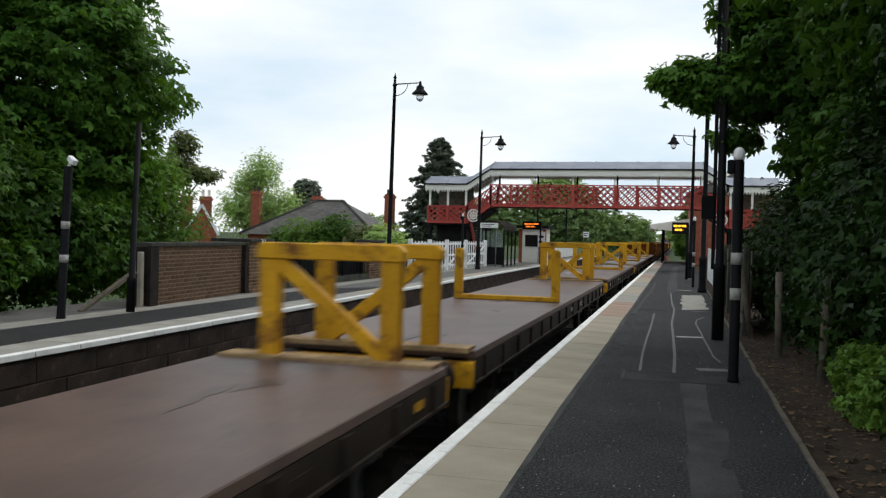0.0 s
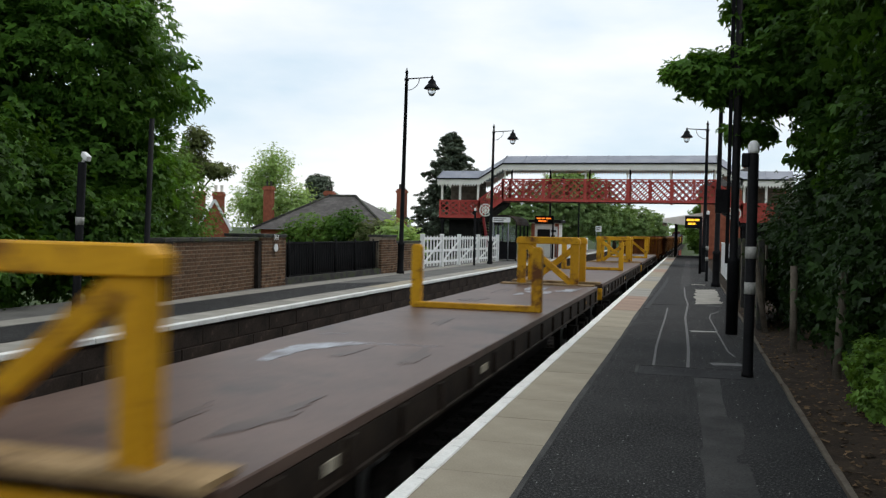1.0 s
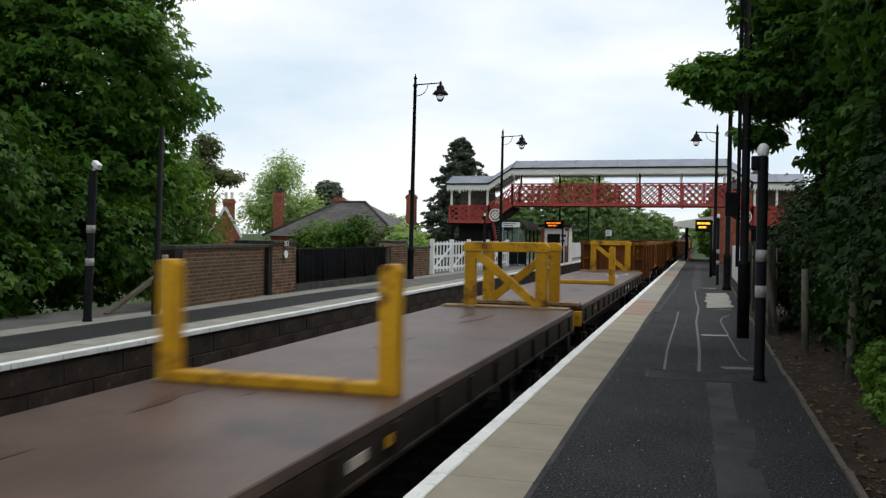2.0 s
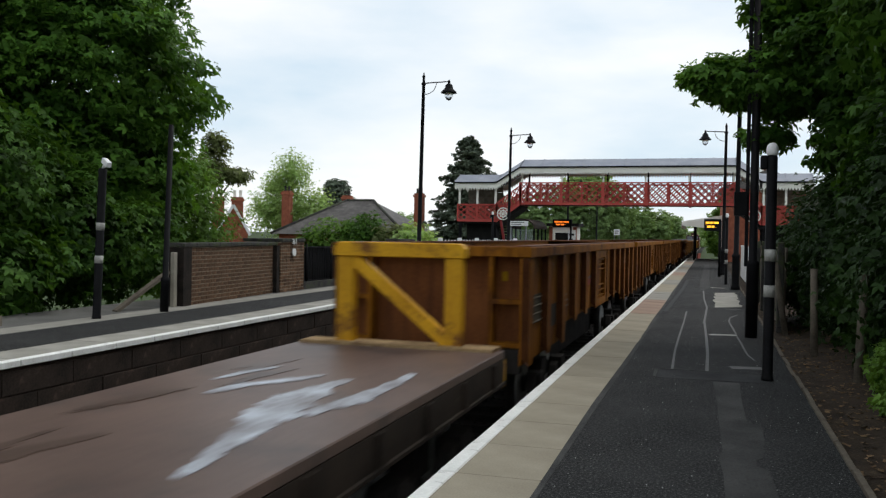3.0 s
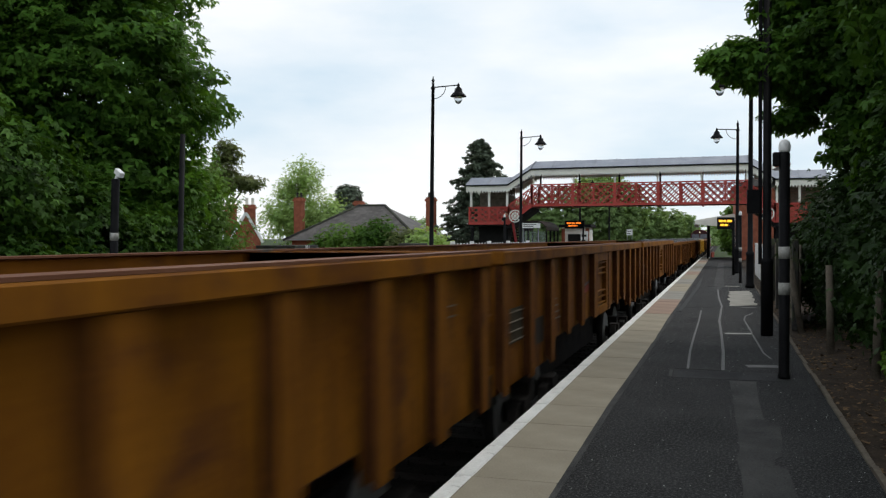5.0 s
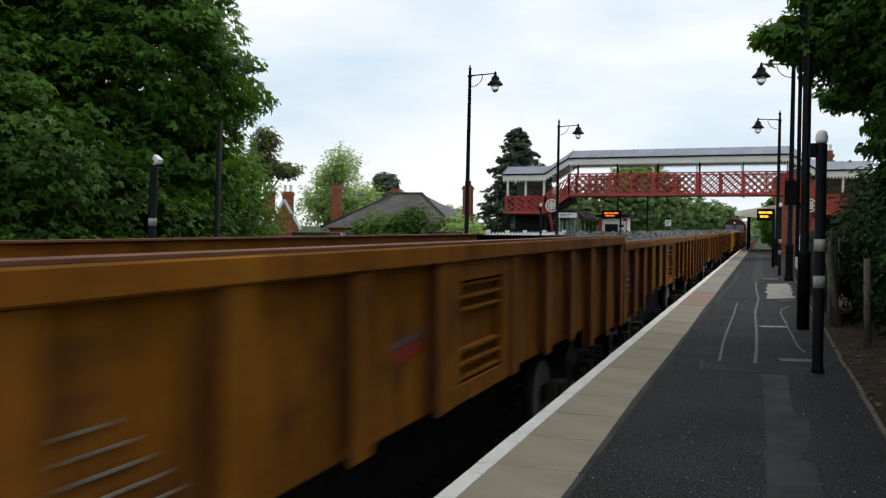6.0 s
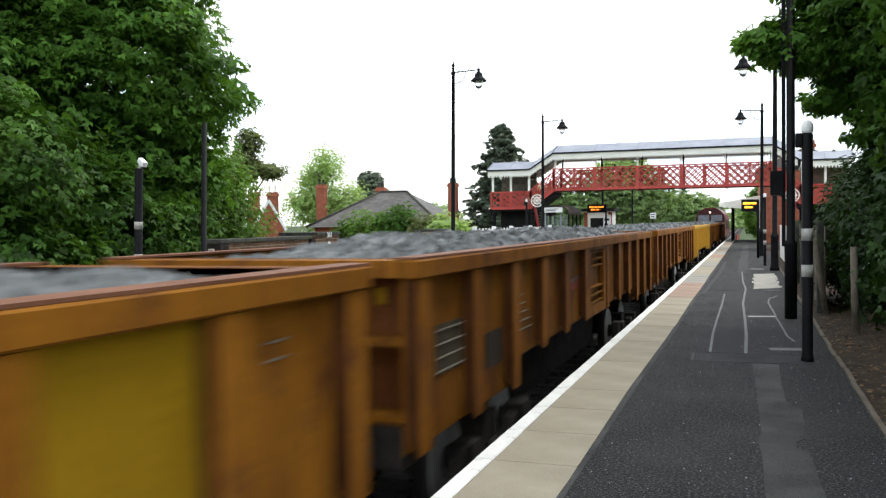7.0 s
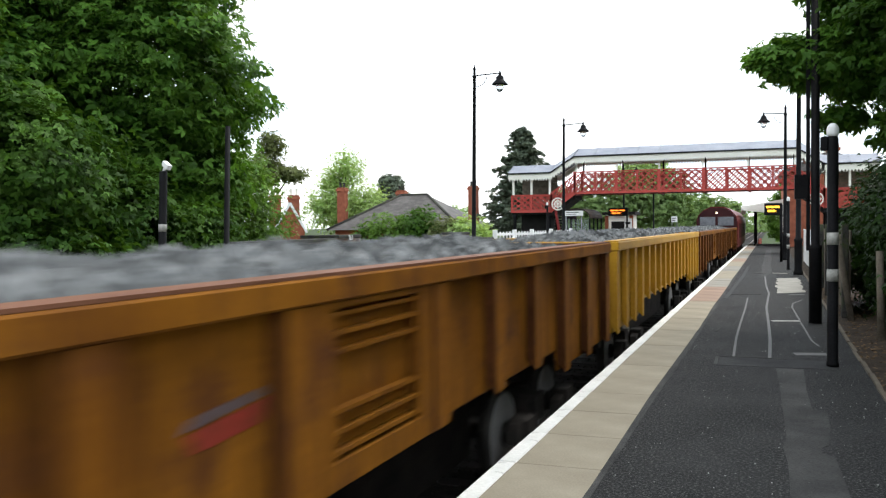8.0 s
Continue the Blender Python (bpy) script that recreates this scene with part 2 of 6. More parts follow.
PALE_MARK = mat("pale_lettering", (0.42, 0.38, 0.30), (0.55, 0.50, 0.40), rough=0.6)
TIMBER = mat("weathered_post_timber", (0.075, 0.062, 0.048), (0.16, 0.135, 0.105), rough=0.9, scale=5, fine=50)
TIMBER_PALE = mat("pale_worn_timber", (0.20, 0.13, 0.06), (0.36, 0.25, 0.13), rough=0.8, scale=3, fine=30, worn=(0.12, 0.07, 0.04), worn_at=0.58)
BARK = mat("dark_bark", (0.020, 0.016, 0.012), (0.06, 0.048, 0.036), rough=0.95, scale=5, fine=30, bump=0.8)
LEAF = leaf_mat("sycamore_leaf", (0.018, 0.058, 0.007), (0.108, 0.225, 0.032))
LEAF_DEEP = leaf_mat("deep_green_leaf", (0.018, 0.052, 0.007), (0.066, 0.142, 0.018), through=0.22)
LEAF_LIGHT = leaf_mat("spring_green_leaf", (0.17, 0.27, 0.08), (0.36, 0.48, 0.19), through=0.35)
LEAF_MID = leaf_mat("mid_green_leaf", (0.055, 0.115, 0.018), (0.13, 0.23, 0.04))
LEAF_OLIVE = leaf_mat("olive_leaf", (0.06, 0.08, 0.028), (0.14, 0.165, 0.06))
NEEDLE = leaf_mat("dark_conifer_needle", (0.06, 0.085, 0.06), (0.14, 0.17, 0.12), through=0.08)
# mid green paled so that the haze of distance sits in the colour
LEAF_FAR = leaf_mat("haze_tinted_far_leaf", (0.11, 0.18, 0.065), (0.23, 0.33, 0.13))
# near-black green: the hedge's deep shade is put into the leaf colour
LEAF_SHADE = leaf_mat("shade_darkened_hedge_leaf", (0.007, 0.019, 0.004), (0.024, 0.054, 0.009), through=0.12)
LED = glow_mat("amber_led", (1.0, 0.22, 0.02), 1.1)
LED_Y = glow_mat("yellow_led", (1.0, 0.50, 0.03), 1.3)
HEADLIGHT = glow_mat("small_headlight", (1.0, 0.8, 0.5), 1.5)
LANTERN = glass_mat("lantern_glass", (0.85, 0.88, 0.9), 0.25)
GLASS = glass_mat("window_glass", (0.75, 0.82, 0.85))
WINDOW = mat("pale_window_reflection", (0.07, 0.075, 0.095), (0.13, 0.14, 0.17), rough=0.12, scale=2, fine=10, bump=0.0, spec=0.8)

# ---------------------------------------------------------------- building blocks


def box(bm, x0, x1, y0, y1, z0, z1, m=None):
    vs = [bm.verts.new((x, y, z)) for z in (z0, z1) for y in (y0, y1) for x in (x0, x1)]
    if m is not None:
        for v in vs:
            v.co = m @ v.co
    for f in ((0, 2, 3, 1), (4, 5, 7, 6), (0, 1, 5, 4), (2, 6, 7, 3), (0, 4, 6, 2), (1, 3, 7, 5)):
        bm.faces.new([vs[i] for i in f])


def tube(bm, p0, p1, r0, r1=None, seg=10, caps=True):
    p0, p1 = Vector(p0), Vector(p1)
    r1 = r0 if r1 is None else r1
    q = (p1 - p0).to_track_quat("Z", "Y")
    rings = []
    for p, r in ((p0, r0), (p1, r1)):
        rings.append([bm.verts.new(p + q @ Vector((r * math.cos(2 * math.pi * i / seg), r * math.sin(2 * math.pi * i / seg), 0))) for i in range(seg)])
    for i in range(seg):
        j = (i + 1) % seg
        f = bm.faces.new((rings[0][i], rings[0][j], rings[1][j], rings[1][i]))
        f.smooth = True
    if caps:
        bm.faces.new(rings[0][::-1])
        bm.faces.new(rings[1])


def bar(bm, p0, p1, w, d, up=(0, 0, 1)):
    """A square bar from p0 to p1, w wide and d deep."""
    p0, p1 = Vector(p0), Vector(p1)
    z = (p1 - p0).normalized()
    x = Vector(up).cross(z)
    x = x.normalized() if x.length > 1e-4 else Vector((1, 0, 0))
    y = z.cross(x)
    m = Matrix((x, y, z)).transposed().to_4x4()
    m.translation = p0
    box(bm, -w / 2, w / 2, -d / 2, d / 2, 0, (p1 - p0).length, m)


def lathe(bm, profile, seg=12, at=(0, 0, 0)):
    """A turned shape from (radius, height) pairs."""
    rings = [[bm.verts.new((at[0] + r * math.cos(2 * math.pi * i / seg), at[1] + r * math.sin(2 * math.pi * i / seg), at[2] + z)) for i in range(seg)] for r, z in profile]
    for a, b in zip(rings, rings[1:]):
        for i in range(seg):
            j = (i + 1) % seg
            bm.faces.new((a[i], a[j], b[j], b[i])).smooth = True
    bm.faces.new(rings[0][::-1])
    bm.faces.new(rings[-1])


def prism(bm, pts, axis, a, b):
    """A flat outline pushed from a to b along an axis; pts are the two other coordinates in order."""
    def at(p, h):
        return {"x": (h, p[0], p[1]), "y": (p[0], h, p[1]), "z": (p[0], p[1], h)}[axis]
    lo, hi = [bm.verts.new(at(p, a)) for p in pts], [bm.verts.new(at(p, b)) for p in pts]
    n = len(pts)
    bm.faces.new(lo[::-1])
    bm.faces.new(hi)
    for i in range(n):
        bm.faces.new((lo[i], lo[(i + 1) % n], hi[(i + 1) % n], hi[i]))


def bev(bm, w=0.01, seg=1):
    bmesh.ops.recalc_face_normals(bm, faces=bm.faces)
    bmesh.ops.bevel(bm, geom=bm.edges[:], offset=w, segments=seg, profile=0.6, affect="EDGES", clamp_overlap=True)


def mesh(name, bm, material):
    bmesh.ops.recalc_face_normals(bm, faces=bm.faces)
    me = bpy.data.meshes.new(name)
    bm.to_mesh(me)
    bm.free()
    me.materials.append(material)
    return me


def part(name, bm, material, parent, label="", m=None):
    """A bmesh as one mesh object under a thing or a part, in its space."""
    ob = new(name, mesh(name, bm, material))
    ob.parent = parent
    if m is not None:
        ob.matrix_basis = m
    return tagged(ob, label)


def share(name, me, parent, m):
    ob = new(name, me)
    ob.parent = parent
    ob.matrix_basis = m
    return ob


def single(name, bm, material, label, category="", kind="", group="", m=None):
    ob = new(name, mesh(name, bm, material))
    if m is not None:
        ob.matrix_basis = m
    return tagged(ob, label, category, group, kind)


def thing(name, m, label, category, group="", kind=""):
    ob = new(name)
    ob.matrix_basis = m
    ob.empty_display_size = 0.2
    return tagged(ob, label, category, group, kind)


def bmnew(*boxes):
    bm = bmesh.new()
    for b in boxes:
        box(bm, *b)
    return bm

# ---------------------------------------------------------------- ground, track and platforms
NEAR_EDGE, FAR_EDGE, TRACK, TRACK_FAR = -1.78, -8.16, -3.40, -6.62
RAIL_Z = -0.92


def ground_height(x, y):
    if -8.4 < x < -1.5:
        return -1.08
    if y > 90:
        return -1.0 if x < 6 else -0.6
    if x <= -8.4:
        return -1.08 if x > -12.6 else max(-3.6, -0.12 - (-12.6 - x) * 0.42)
    if x < 0.9:
        return -1.08
    return -0.02 + min(1.2, max(0.0, (x - 1.3) * 0.14))


def ground_sheet():
    xs = [-3000, -800, -200, -80, -40, -26, -21, -18, -16, -14.5, -13.2, -12.6, -12.5, -8.41, -8.39, -7, -5, -3, -1.51, -1.49, 0.89, 0.91, 1.3, 1.8, 2.5, 3.5, 5, 7, 10, 14, 30, 80, 200, 800, 3000]
    ys = [-3000, -400, -60, -20, -8] + [i * 2.0 for i in range(-3, 45)] + [89.9, 90.1, 110, 140, 200, 400, 1000, 3000]
    bm = bmesh.new()
    grid = [[bm.verts.new((x, y, ground_height(x, y))) for x in xs] for y in ys]
    for j in range(len(ys) - 1):
        for i in range(len(xs) - 1):
            bm.faces.new((grid[j][i], grid[j][i + 1], grid[j + 1][i + 1], grid[j + 1][i]))
    ob = single("ground", bm, GRASS, "rough grassy earth falling away behind the station", kind="structure")
    ob.data.materials.append(BALLAST)
    ob.data.materials.append(EARTH)
    for p in ob.data.polygons:
        c = p.center
        if -8.5 < c.x < -1.4:
            p.material_index = 1
        elif 0.8 < c.x < 6 and c.y < 90:
            p.material_index = 2
    return ob


ground_sheet()


def platform(name, x0, x1, y0, y1, material, label):
    bm = bmnew((x0, x1, y0, y1, -1.06, 0.0))
    return single(name, bm, material, label, kind="structure")


near_platform = platform("pavement", NEAR_EDGE + 0.72, 1.0, -8, 76, ASPHALT, "black patched asphalt station platform")
far_platform = platform("pavement_far", -12.5, FAR_EDGE - 0.80, -4, 95, ASPHALT_FAR, "grey worn asphalt platform across the tracks")


def edge_face(name, x0, x1, y0, y1):
    """The dark brick face that carries the platform's edge, with a ledge under the coping."""
    ob = single(name, bmnew((x0, x1, y0, y1, -1.06, -0.09)), DARK_BRICK_FACE, "sooty brick face below the platform edge", kind="structure")
    block = bmnew((-0.012, 0.012, 0.008, 1.242, 0.0, 0.29))
    bev(block, 0.006)
    block_me = mesh("facing_block", block, DARK_BRICK_FACE)
    face = x1 if x0 < -5 else x0
    for i in range(min(99, int((y1 - y0) / 1.25))):
        for k in range(3):
            y = y0 + i * 1.25 + (0.6 if k % 2 else 0)
            share("facing_block", block_me, ob, pose(face + random.uniform(-0.006, 0.006), y, -1.05 + k * 0.31))
    return ob


edge_face("wall_near_platform", NEAR_EDGE + 0.06, NEAR_EDGE + 0.71, -8, 76)
edge_face("wall_far_platform", FAR_EDGE - 0.79, FAR_EDGE - 0.06, -4, 95)


def copings(parent, x_edge, inward, y0, y1, step, materials, white=0.105, wide=0.735):
    """Edge slabs, each with its own painted white nose."""
    slab_me, line_me = {}, None
    for material in materials:
        bm = bmnew((0.0 if inward > 0 else -wide + white, wide - white if inward > 0 else 0.0, 0.004, step - 0.004, -0.085, 0.0))
        bev(bm, 0.006)
        slab_me[material] = mesh("slab", bm, material)
    bm = bmnew((0.0 if inward > 0 else -white, white if inward > 0 else 0.0, 0.003, step - 0.003, -0.085, 0.004))
    bev(bm, 0.01)
    line_me = mesh("painted_nose", bm, WHITE_LINE)
    xa, xb = sorted((x_edge + inward * 0.05, x_edge + inward * (wide - 0.01)))
    part("mortar_bed", bmnew((xa, xb, y0, y1, -0.088, -0.004)), MORTAR, parent)
    n = int((y1 - y0) / step)
    for i in range(n):
        y = y0 + i * step
        material = materials[0] if y < 19 else materials[(int((y - 19) / 4.1) + 1) % len(materials)]
        x = x_edge + inward * (white + 0.004)
        share("slab", slab_me[material], parent, pose(x, y, random.uniform(-0.003, 0.004), 0, 0, random.uniform(-0.15, 0.15)))
        share("painted_nose", line_me, parent, pose(x_edge, y, random.uniform(-0.002, 0.003)))


def tracks():
    sleeper_bm = bmnew((-1.25, 1.25, -0.13, 0.13, -0.16, 0.0))
    bev(sleeper_bm, 0.015)
    sleeper_me = mesh("sleeper", sleeper_bm, SLEEPER)
    for cx, lab in ((TRACK, "rusty rails of the track under the train"), (TRACK_FAR, "rusty rails of the empty far track")):
        ob = thing("railway_track", pose(cx, 0, RAIL_Z - 0.15), lab, "track", kind="structure")
        for s in (-0.752, 0.752):
            bm = bmnew((s - 0.07, s + 0.07, -10, 600, 0.0, 0.03), (s - 0.012, s + 0.012, -10, 600, 0.03, 0.11), (s - 0.035, s + 0.035, -10, 600, 0.11, 0.145))
            rail = part("rail", bm, RAIL, ob)
            part("rail_head", bmnew((s - 0.03, s + 0.03, -10, 600, 0.1455, 0.15)), RAIL_TOP, rail)
        for i in range(110):
            share("sleeper", sleeper_me, ob, pose(0, -4 + i * 0.7, 0.0))


tracks()


def scatter_stuff(name, count, x0, x1, y0, y1, zf, size, material, label, category, flat=False):
    rnd = np.random.RandomState(7)
    vs, fs = [], []
    for _ in range(count):
        x, y = rnd.uniform(x0, x1), y0 + (y1 - y0) * rnd.uniform() ** 1.4
        z, s = zf(x, y), size * rnd.uniform(0.5, 1.4)
        b = len(vs)
        a = rnd.uniform(0, 6.28)
        if flat:
            c, n = math.cos(a) * s, math.sin(a) * s
            t = rnd.uniform(-0.5, 0.5, 4) * s
            vs += [(x + c, y + n, z + 0.006 + abs(t[0])), (x - n * 0.6, y + c * 0.6, z + 0.006 + abs(t[1])), (x - c, y - n, z + 0.006 + abs(t[2])), (x + n * 0.6, y - c * 0.6, z + 0.004)]
            fs.append((b, b + 1, b + 2, b + 3))
        else:
            for k in range(4):
                vs.append((x + s * math.cos(a + k * 1.57) * rnd.uniform(0.6, 1), y + s * math.sin(a + k * 1.57) * rnd.uniform(0.6, 1), z - s * 0.3))
            vs.append((x + rnd.uniform(-0.3, 0.3) * s, y + rnd.uniform(-0.3, 0.3) * s, z + s * rnd.uniform(0.4, 0.8)))
            fs += [(b, b + 1, b + 4), (b + 1, b + 2, b + 4), (b + 2, b + 3, b + 4), (b + 3, b, b + 4)]
    me = bpy.data.meshes.new(name)
    me.from_pydata(vs, [], fs)
    me.materials.append(material)
    return tagged(new(name, me), label, category, kind="stuff")


# ---------------------------------------------------------------- leaves and trees


def ball(rnd, n):
    """Points spread in a unit ball, somewhat denser at its middle."""
    d = rnd.normal(size=(n, 3))
    return d / np.linalg.norm(d, axis=1)[:, None] * rnd.uniform(size=(n, 1)) ** 0.5


def leaf_cloud(name, blobs, count, size, material, parent, seed, clump=0.35, shell=0.55, droop=0.3, per=14):
    """Many folded leaves in clumps spread over the outer part of a set of ellipsoids (centre x y z, radius x y z)."""
    rnd = np.random.RandomState(seed)
    vol = np.array([(b[3] * b[4] * b[5]) ** 0.67 for b in blobs])
    clumps = max(1, count // per)
    pick = rnd.choice(len(blobs), clumps, p=vol / vol.sum())
    B = np.array(blobs, float)[pick]
    d = rnd.normal(size=(clumps, 3))
    d /= np.linalg.norm(d, axis=1)[:, None]
    r = shell + (1 - shell) * rnd.uniform(size=(clumps, 1)) ** 0.6
    lump = 1 + 0.16 * np.sin(d[:, :1] * 7 + seed) * np.cos(d[:, 1:2] * 6 + d[:, 2:] * 5)
    C = B[:, :3] + d * r * lump * B[:, 3:]
    P = np.repeat(C, per, 0) + ball(rnd, clumps * per) * clump * 1.45 * np.array([1, 1, 0.46])
    n = len(P)
    out = np.repeat(d, per, 0)
    nor = out * 0.62 + rnd.normal(size=(n, 3)) * 0.36 + np.array([0, 0, 0.62])
    nor /= np.linalg.norm(nor, axis=1)[:, None]
    tip = rnd.normal(size=(n, 3)) + out * 0.9 - np.array([0, 0, droop * 2])
    tip -= nor * (tip * nor).sum(1)[:, None]
    tip /= np.linalg.norm(tip, axis=1)[:, None] + 1e-9
    side = np.cross(nor, tip)
    s = size * rnd.uniform(0.55, 1.3, (n, 1))
    # three pointed lobes that share one stalk end
    V = np.empty((n, 10, 3))
    V[:, 0] = P - tip * s * 0.42
    k = 1
    for turn, long in ((-0.95, 0.72), (0.0, 1.0), (0.95, 0.72)):
        way = tip * math.cos(turn) + side * math.sin(turn)
        across = side * math.cos(turn) - tip * math.sin(turn)
        V[:, k] = V[:, 0] + (way * 0.52 * long + across * 0.20) * s + nor * s * 0.07
        V[:, k + 1] = V[:, 0] + way * long * s - nor * s * 0.10
        V[:, k + 2] = V[:, 0] + (way * 0.52 * long - across * 0.20) * s + nor * s * 0.07
        k += 3
    base = np.arange(n)[:, None] * 10
    F = np.concatenate([base + np.array([0, j, j + 1, j + 2]) for j in (1, 4, 7)], 0)
    me = bpy.data.meshes.new(name)
    me.vertices.add(n * 10)
    me.vertices.foreach_set("co", V.ravel())
    me.loops.add(len(F) * 4)
    me.loops.foreach_set("vertex_index", F.ravel().astype(np.int32))
    me.polygons.add(len(F))
    me.polygons.foreach_set("loop_start", (np.arange(len(F)) * 4).astype(np.int32))
    me.update(calc_edges=True)
    me.materials.append(material)
    ob = new(name, me)
    ob.parent = parent
    return ob


def limbs(bm, base, height, radius, blobs, seed, twigs=3):
    rnd = random.Random(seed)
    p = Vector(base)
    top = Vector((base[0] + rnd.uniform(-0.4, 0.4), base[1] + rnd.uniform(-0.4, 0.4), base[2] + height))
    pts = [p, p.lerp(top, 0.35) + Vector((rnd.uniform(-.2, .2), rnd.uniform(-.2, .2), 0)), p.lerp(top, 0.7), top]
    rs = [radius * 1.25, radius, radius * 0.75, radius * 0.45]
    for i in range(3):
        tube(bm, pts[i], pts[i + 1], rs[i], rs[i + 1], 8)
    for b in blobs:
        c = Vector(b[:3])
        s = pts[2] if c.z > pts[2].z else pts[1]
        mid = s.lerp(c, 0.55) + Vector((rnd.uniform(-.3, .3), rnd.uniform(-.3, .3), 0.25))
        tube(bm, s, mid, radius * 0.42, radius * 0.26, 6)
        tube(bm, mid, c, radius * 0.26, radius * 0.12, 6)
        for _ in range(twigs):
            e = c + Vector((rnd.uniform(-1, 1) * b[3], rnd.uniform(-1, 1) * b[4], rnd.uniform(-0.8, 0.8) * b[5])) * 0.8
            tube(bm, mid.lerp(c, rnd.uniform(0.3, 1)), e, radius * 0.12, radius * 0.03, 5)


def tree(name, base, height, radius, blobs, count, size, leaf, label, seed, category="tree", clump=0.35, shell=0.55, group="", per=14):
    """A tapered trunk with limbs that reach into the crown's parts, and a crown of leaf clumps; all in world space below the base."""
    ob = thing(name, pose(*base), label, category, group)
    local = [(b[0] - base[0], b[1] - base[1], b[2] - base[2], *b[3:]) for b in blobs]
    bm = bmesh.new()
    limbs(bm, (0, 0, -0.2), height, radius, local, seed)
    part("trunk", bm, BARK, ob)
    leaf_cloud("crown", local, count, size, leaf, ob, seed, clump, shell, per=per)
    return ob


def conifer(name, base, height, spread, label, seed):
    """A spruce: a straight trunk and drooping tiers of needle sprays."""
    ob = thing(name, pose(*base), label, "conifer")
    rnd = np.random.RandomState(seed)
    bm = bmesh.new()
    tube(bm, (0, 0, -0.3), (0, 0, height), spread * 0.06, 0.02, 8)
    blobs = []
    n = 230
    for i in range(n):
        h = min(0.99, 0.12 + 0.87 * (i / n) + rnd.uniform(-0.02, 0.02))
        reach = spread * (1 - h) ** 0.55 * rnd.uniform(0.62, 1.12) + 0.08
        a = i * 2.4 + rnd.uniform(-0.5, 0.5)
        z = h * height
        tip = (math.cos(a) * reach, math.sin(a) * reach, z - reach * rnd.uniform(0.10, 0.34))
        tube(bm, (0, 0, z), tip, 0.05, 0.015, 5)
        for k in (0.25, 0.45, 0.65, 0.83, 0.97):
            w = 0.16 + 0.16 * reach * (1 - k) ** 0.5
            blobs.append((tip[0] * k, tip[1] * k, z + (tip[2] - z) * k - 0.05, w, w, 0.2))
    part("trunk", bm, BARK, ob)
    leaf_cloud("crown", blobs, 68000, 0.24, NEEDLE, ob, seed, clump=0.14, shell=0.2, droop=0.8, per=8)
    return ob

# ---------------------------------------------------------------- the train
SPEED, PITCH, FLAT_PITCH = 25.06, 15.96, 19.0
FIRST_BOX = 85.65
FLAT_STARTS = (-10.05, 8.97, 28.25, 47.3, 66.3)
NEAR_X = 1.32
moving = []


def wheelset_parts(parent, y):
    """One bogie with two axles of disc wheels, in the wagon's space (rail top at 0)."""
    bm = bmesh.new()
    for s in (-1, 1):
        prism(bm, [(y - 1.35, 0.42), (y - 1.2, 0.62), (y - 0.5, 0.52), (y - 0.35, 0.30), (y + 0.35, 0.30), (y + 0.5, 0.52), (y + 1.2, 0.62), (y + 1.35, 0.42), (y + 1.1, 0.36), (y + 0.6, 0.24), (y - 0.6, 0.24), (y - 1.1, 0.36)], "x", s * 0.98, s * 1.10)
        for k in (-0.9, 0.9):
            box(bm, s * 1.04 - 0.1, s * 1.04 + 0.1, y + k - 0.16, y + k + 0.16, 0.34, 0.62)
    box(bm, -1.0, 1.0, y - 0.2, y + 0.2, 0.42, 0.70)
    bogie = part("bogie", bm, BOGIE, parent)
    for k in (-0.9, 0.9):
        bm = bmesh.new()
        tube(bm, (-0.95, y + k, 0.44), (0.95, y + k, 0.44), 0.07)
        part("axle", bm, BOGIE, bogie)
        for s in (-1, 1):
            bm = bmesh.new()
            tube(bm, (s * 0.70, y + k, 0.44), (s * 0.83, y + k, 0.44), 0.44, 0.44, 28)
            tube(bm, (s * 0.83, y + k, 0.44), (s * 0.845, y + k, 0.44), 0.40, 0.36, 28)
            tube(bm, (s * 0.845, y + k, 0.44), (s * 0.90, y + k, 0.44), 0.13, 0.11, 14)
            wheel = part("wheel", bm, WHEEL, bogie)
            # separate lighter face, set off from the tyre painted as shaded
            bm = bmesh.new()
            tube(bm, (s * 0.831, y + k, 0.44), (s * 0.848, y + k, 0.44), 0.432, 0.405, 28)
            part("disc", bm, TREAD, wheel, "pale wheel face")


def buffers(parent, y, facing, z=1.02):
    for s in (-0.87, 0.87):
        bm = bmesh.new()
        tube(bm, (s, y, z), (s, y + facing * 0.34, z), 0.10, 0.09, 12)
        tube(bm, (s, y + facing * 0.34, z), (s, y + facing * 0.39, z), 0.23, 0.21, 18)
        part("buffer", bm, BOGIE, parent)
    bm = bmesh.new()
    tube(bm, (0, y, z - 0.08), (0, y + facing * 0.42, z - 0.12), 0.06, 0.05, 8)
    part("coupling", bm, BOGIE, parent)


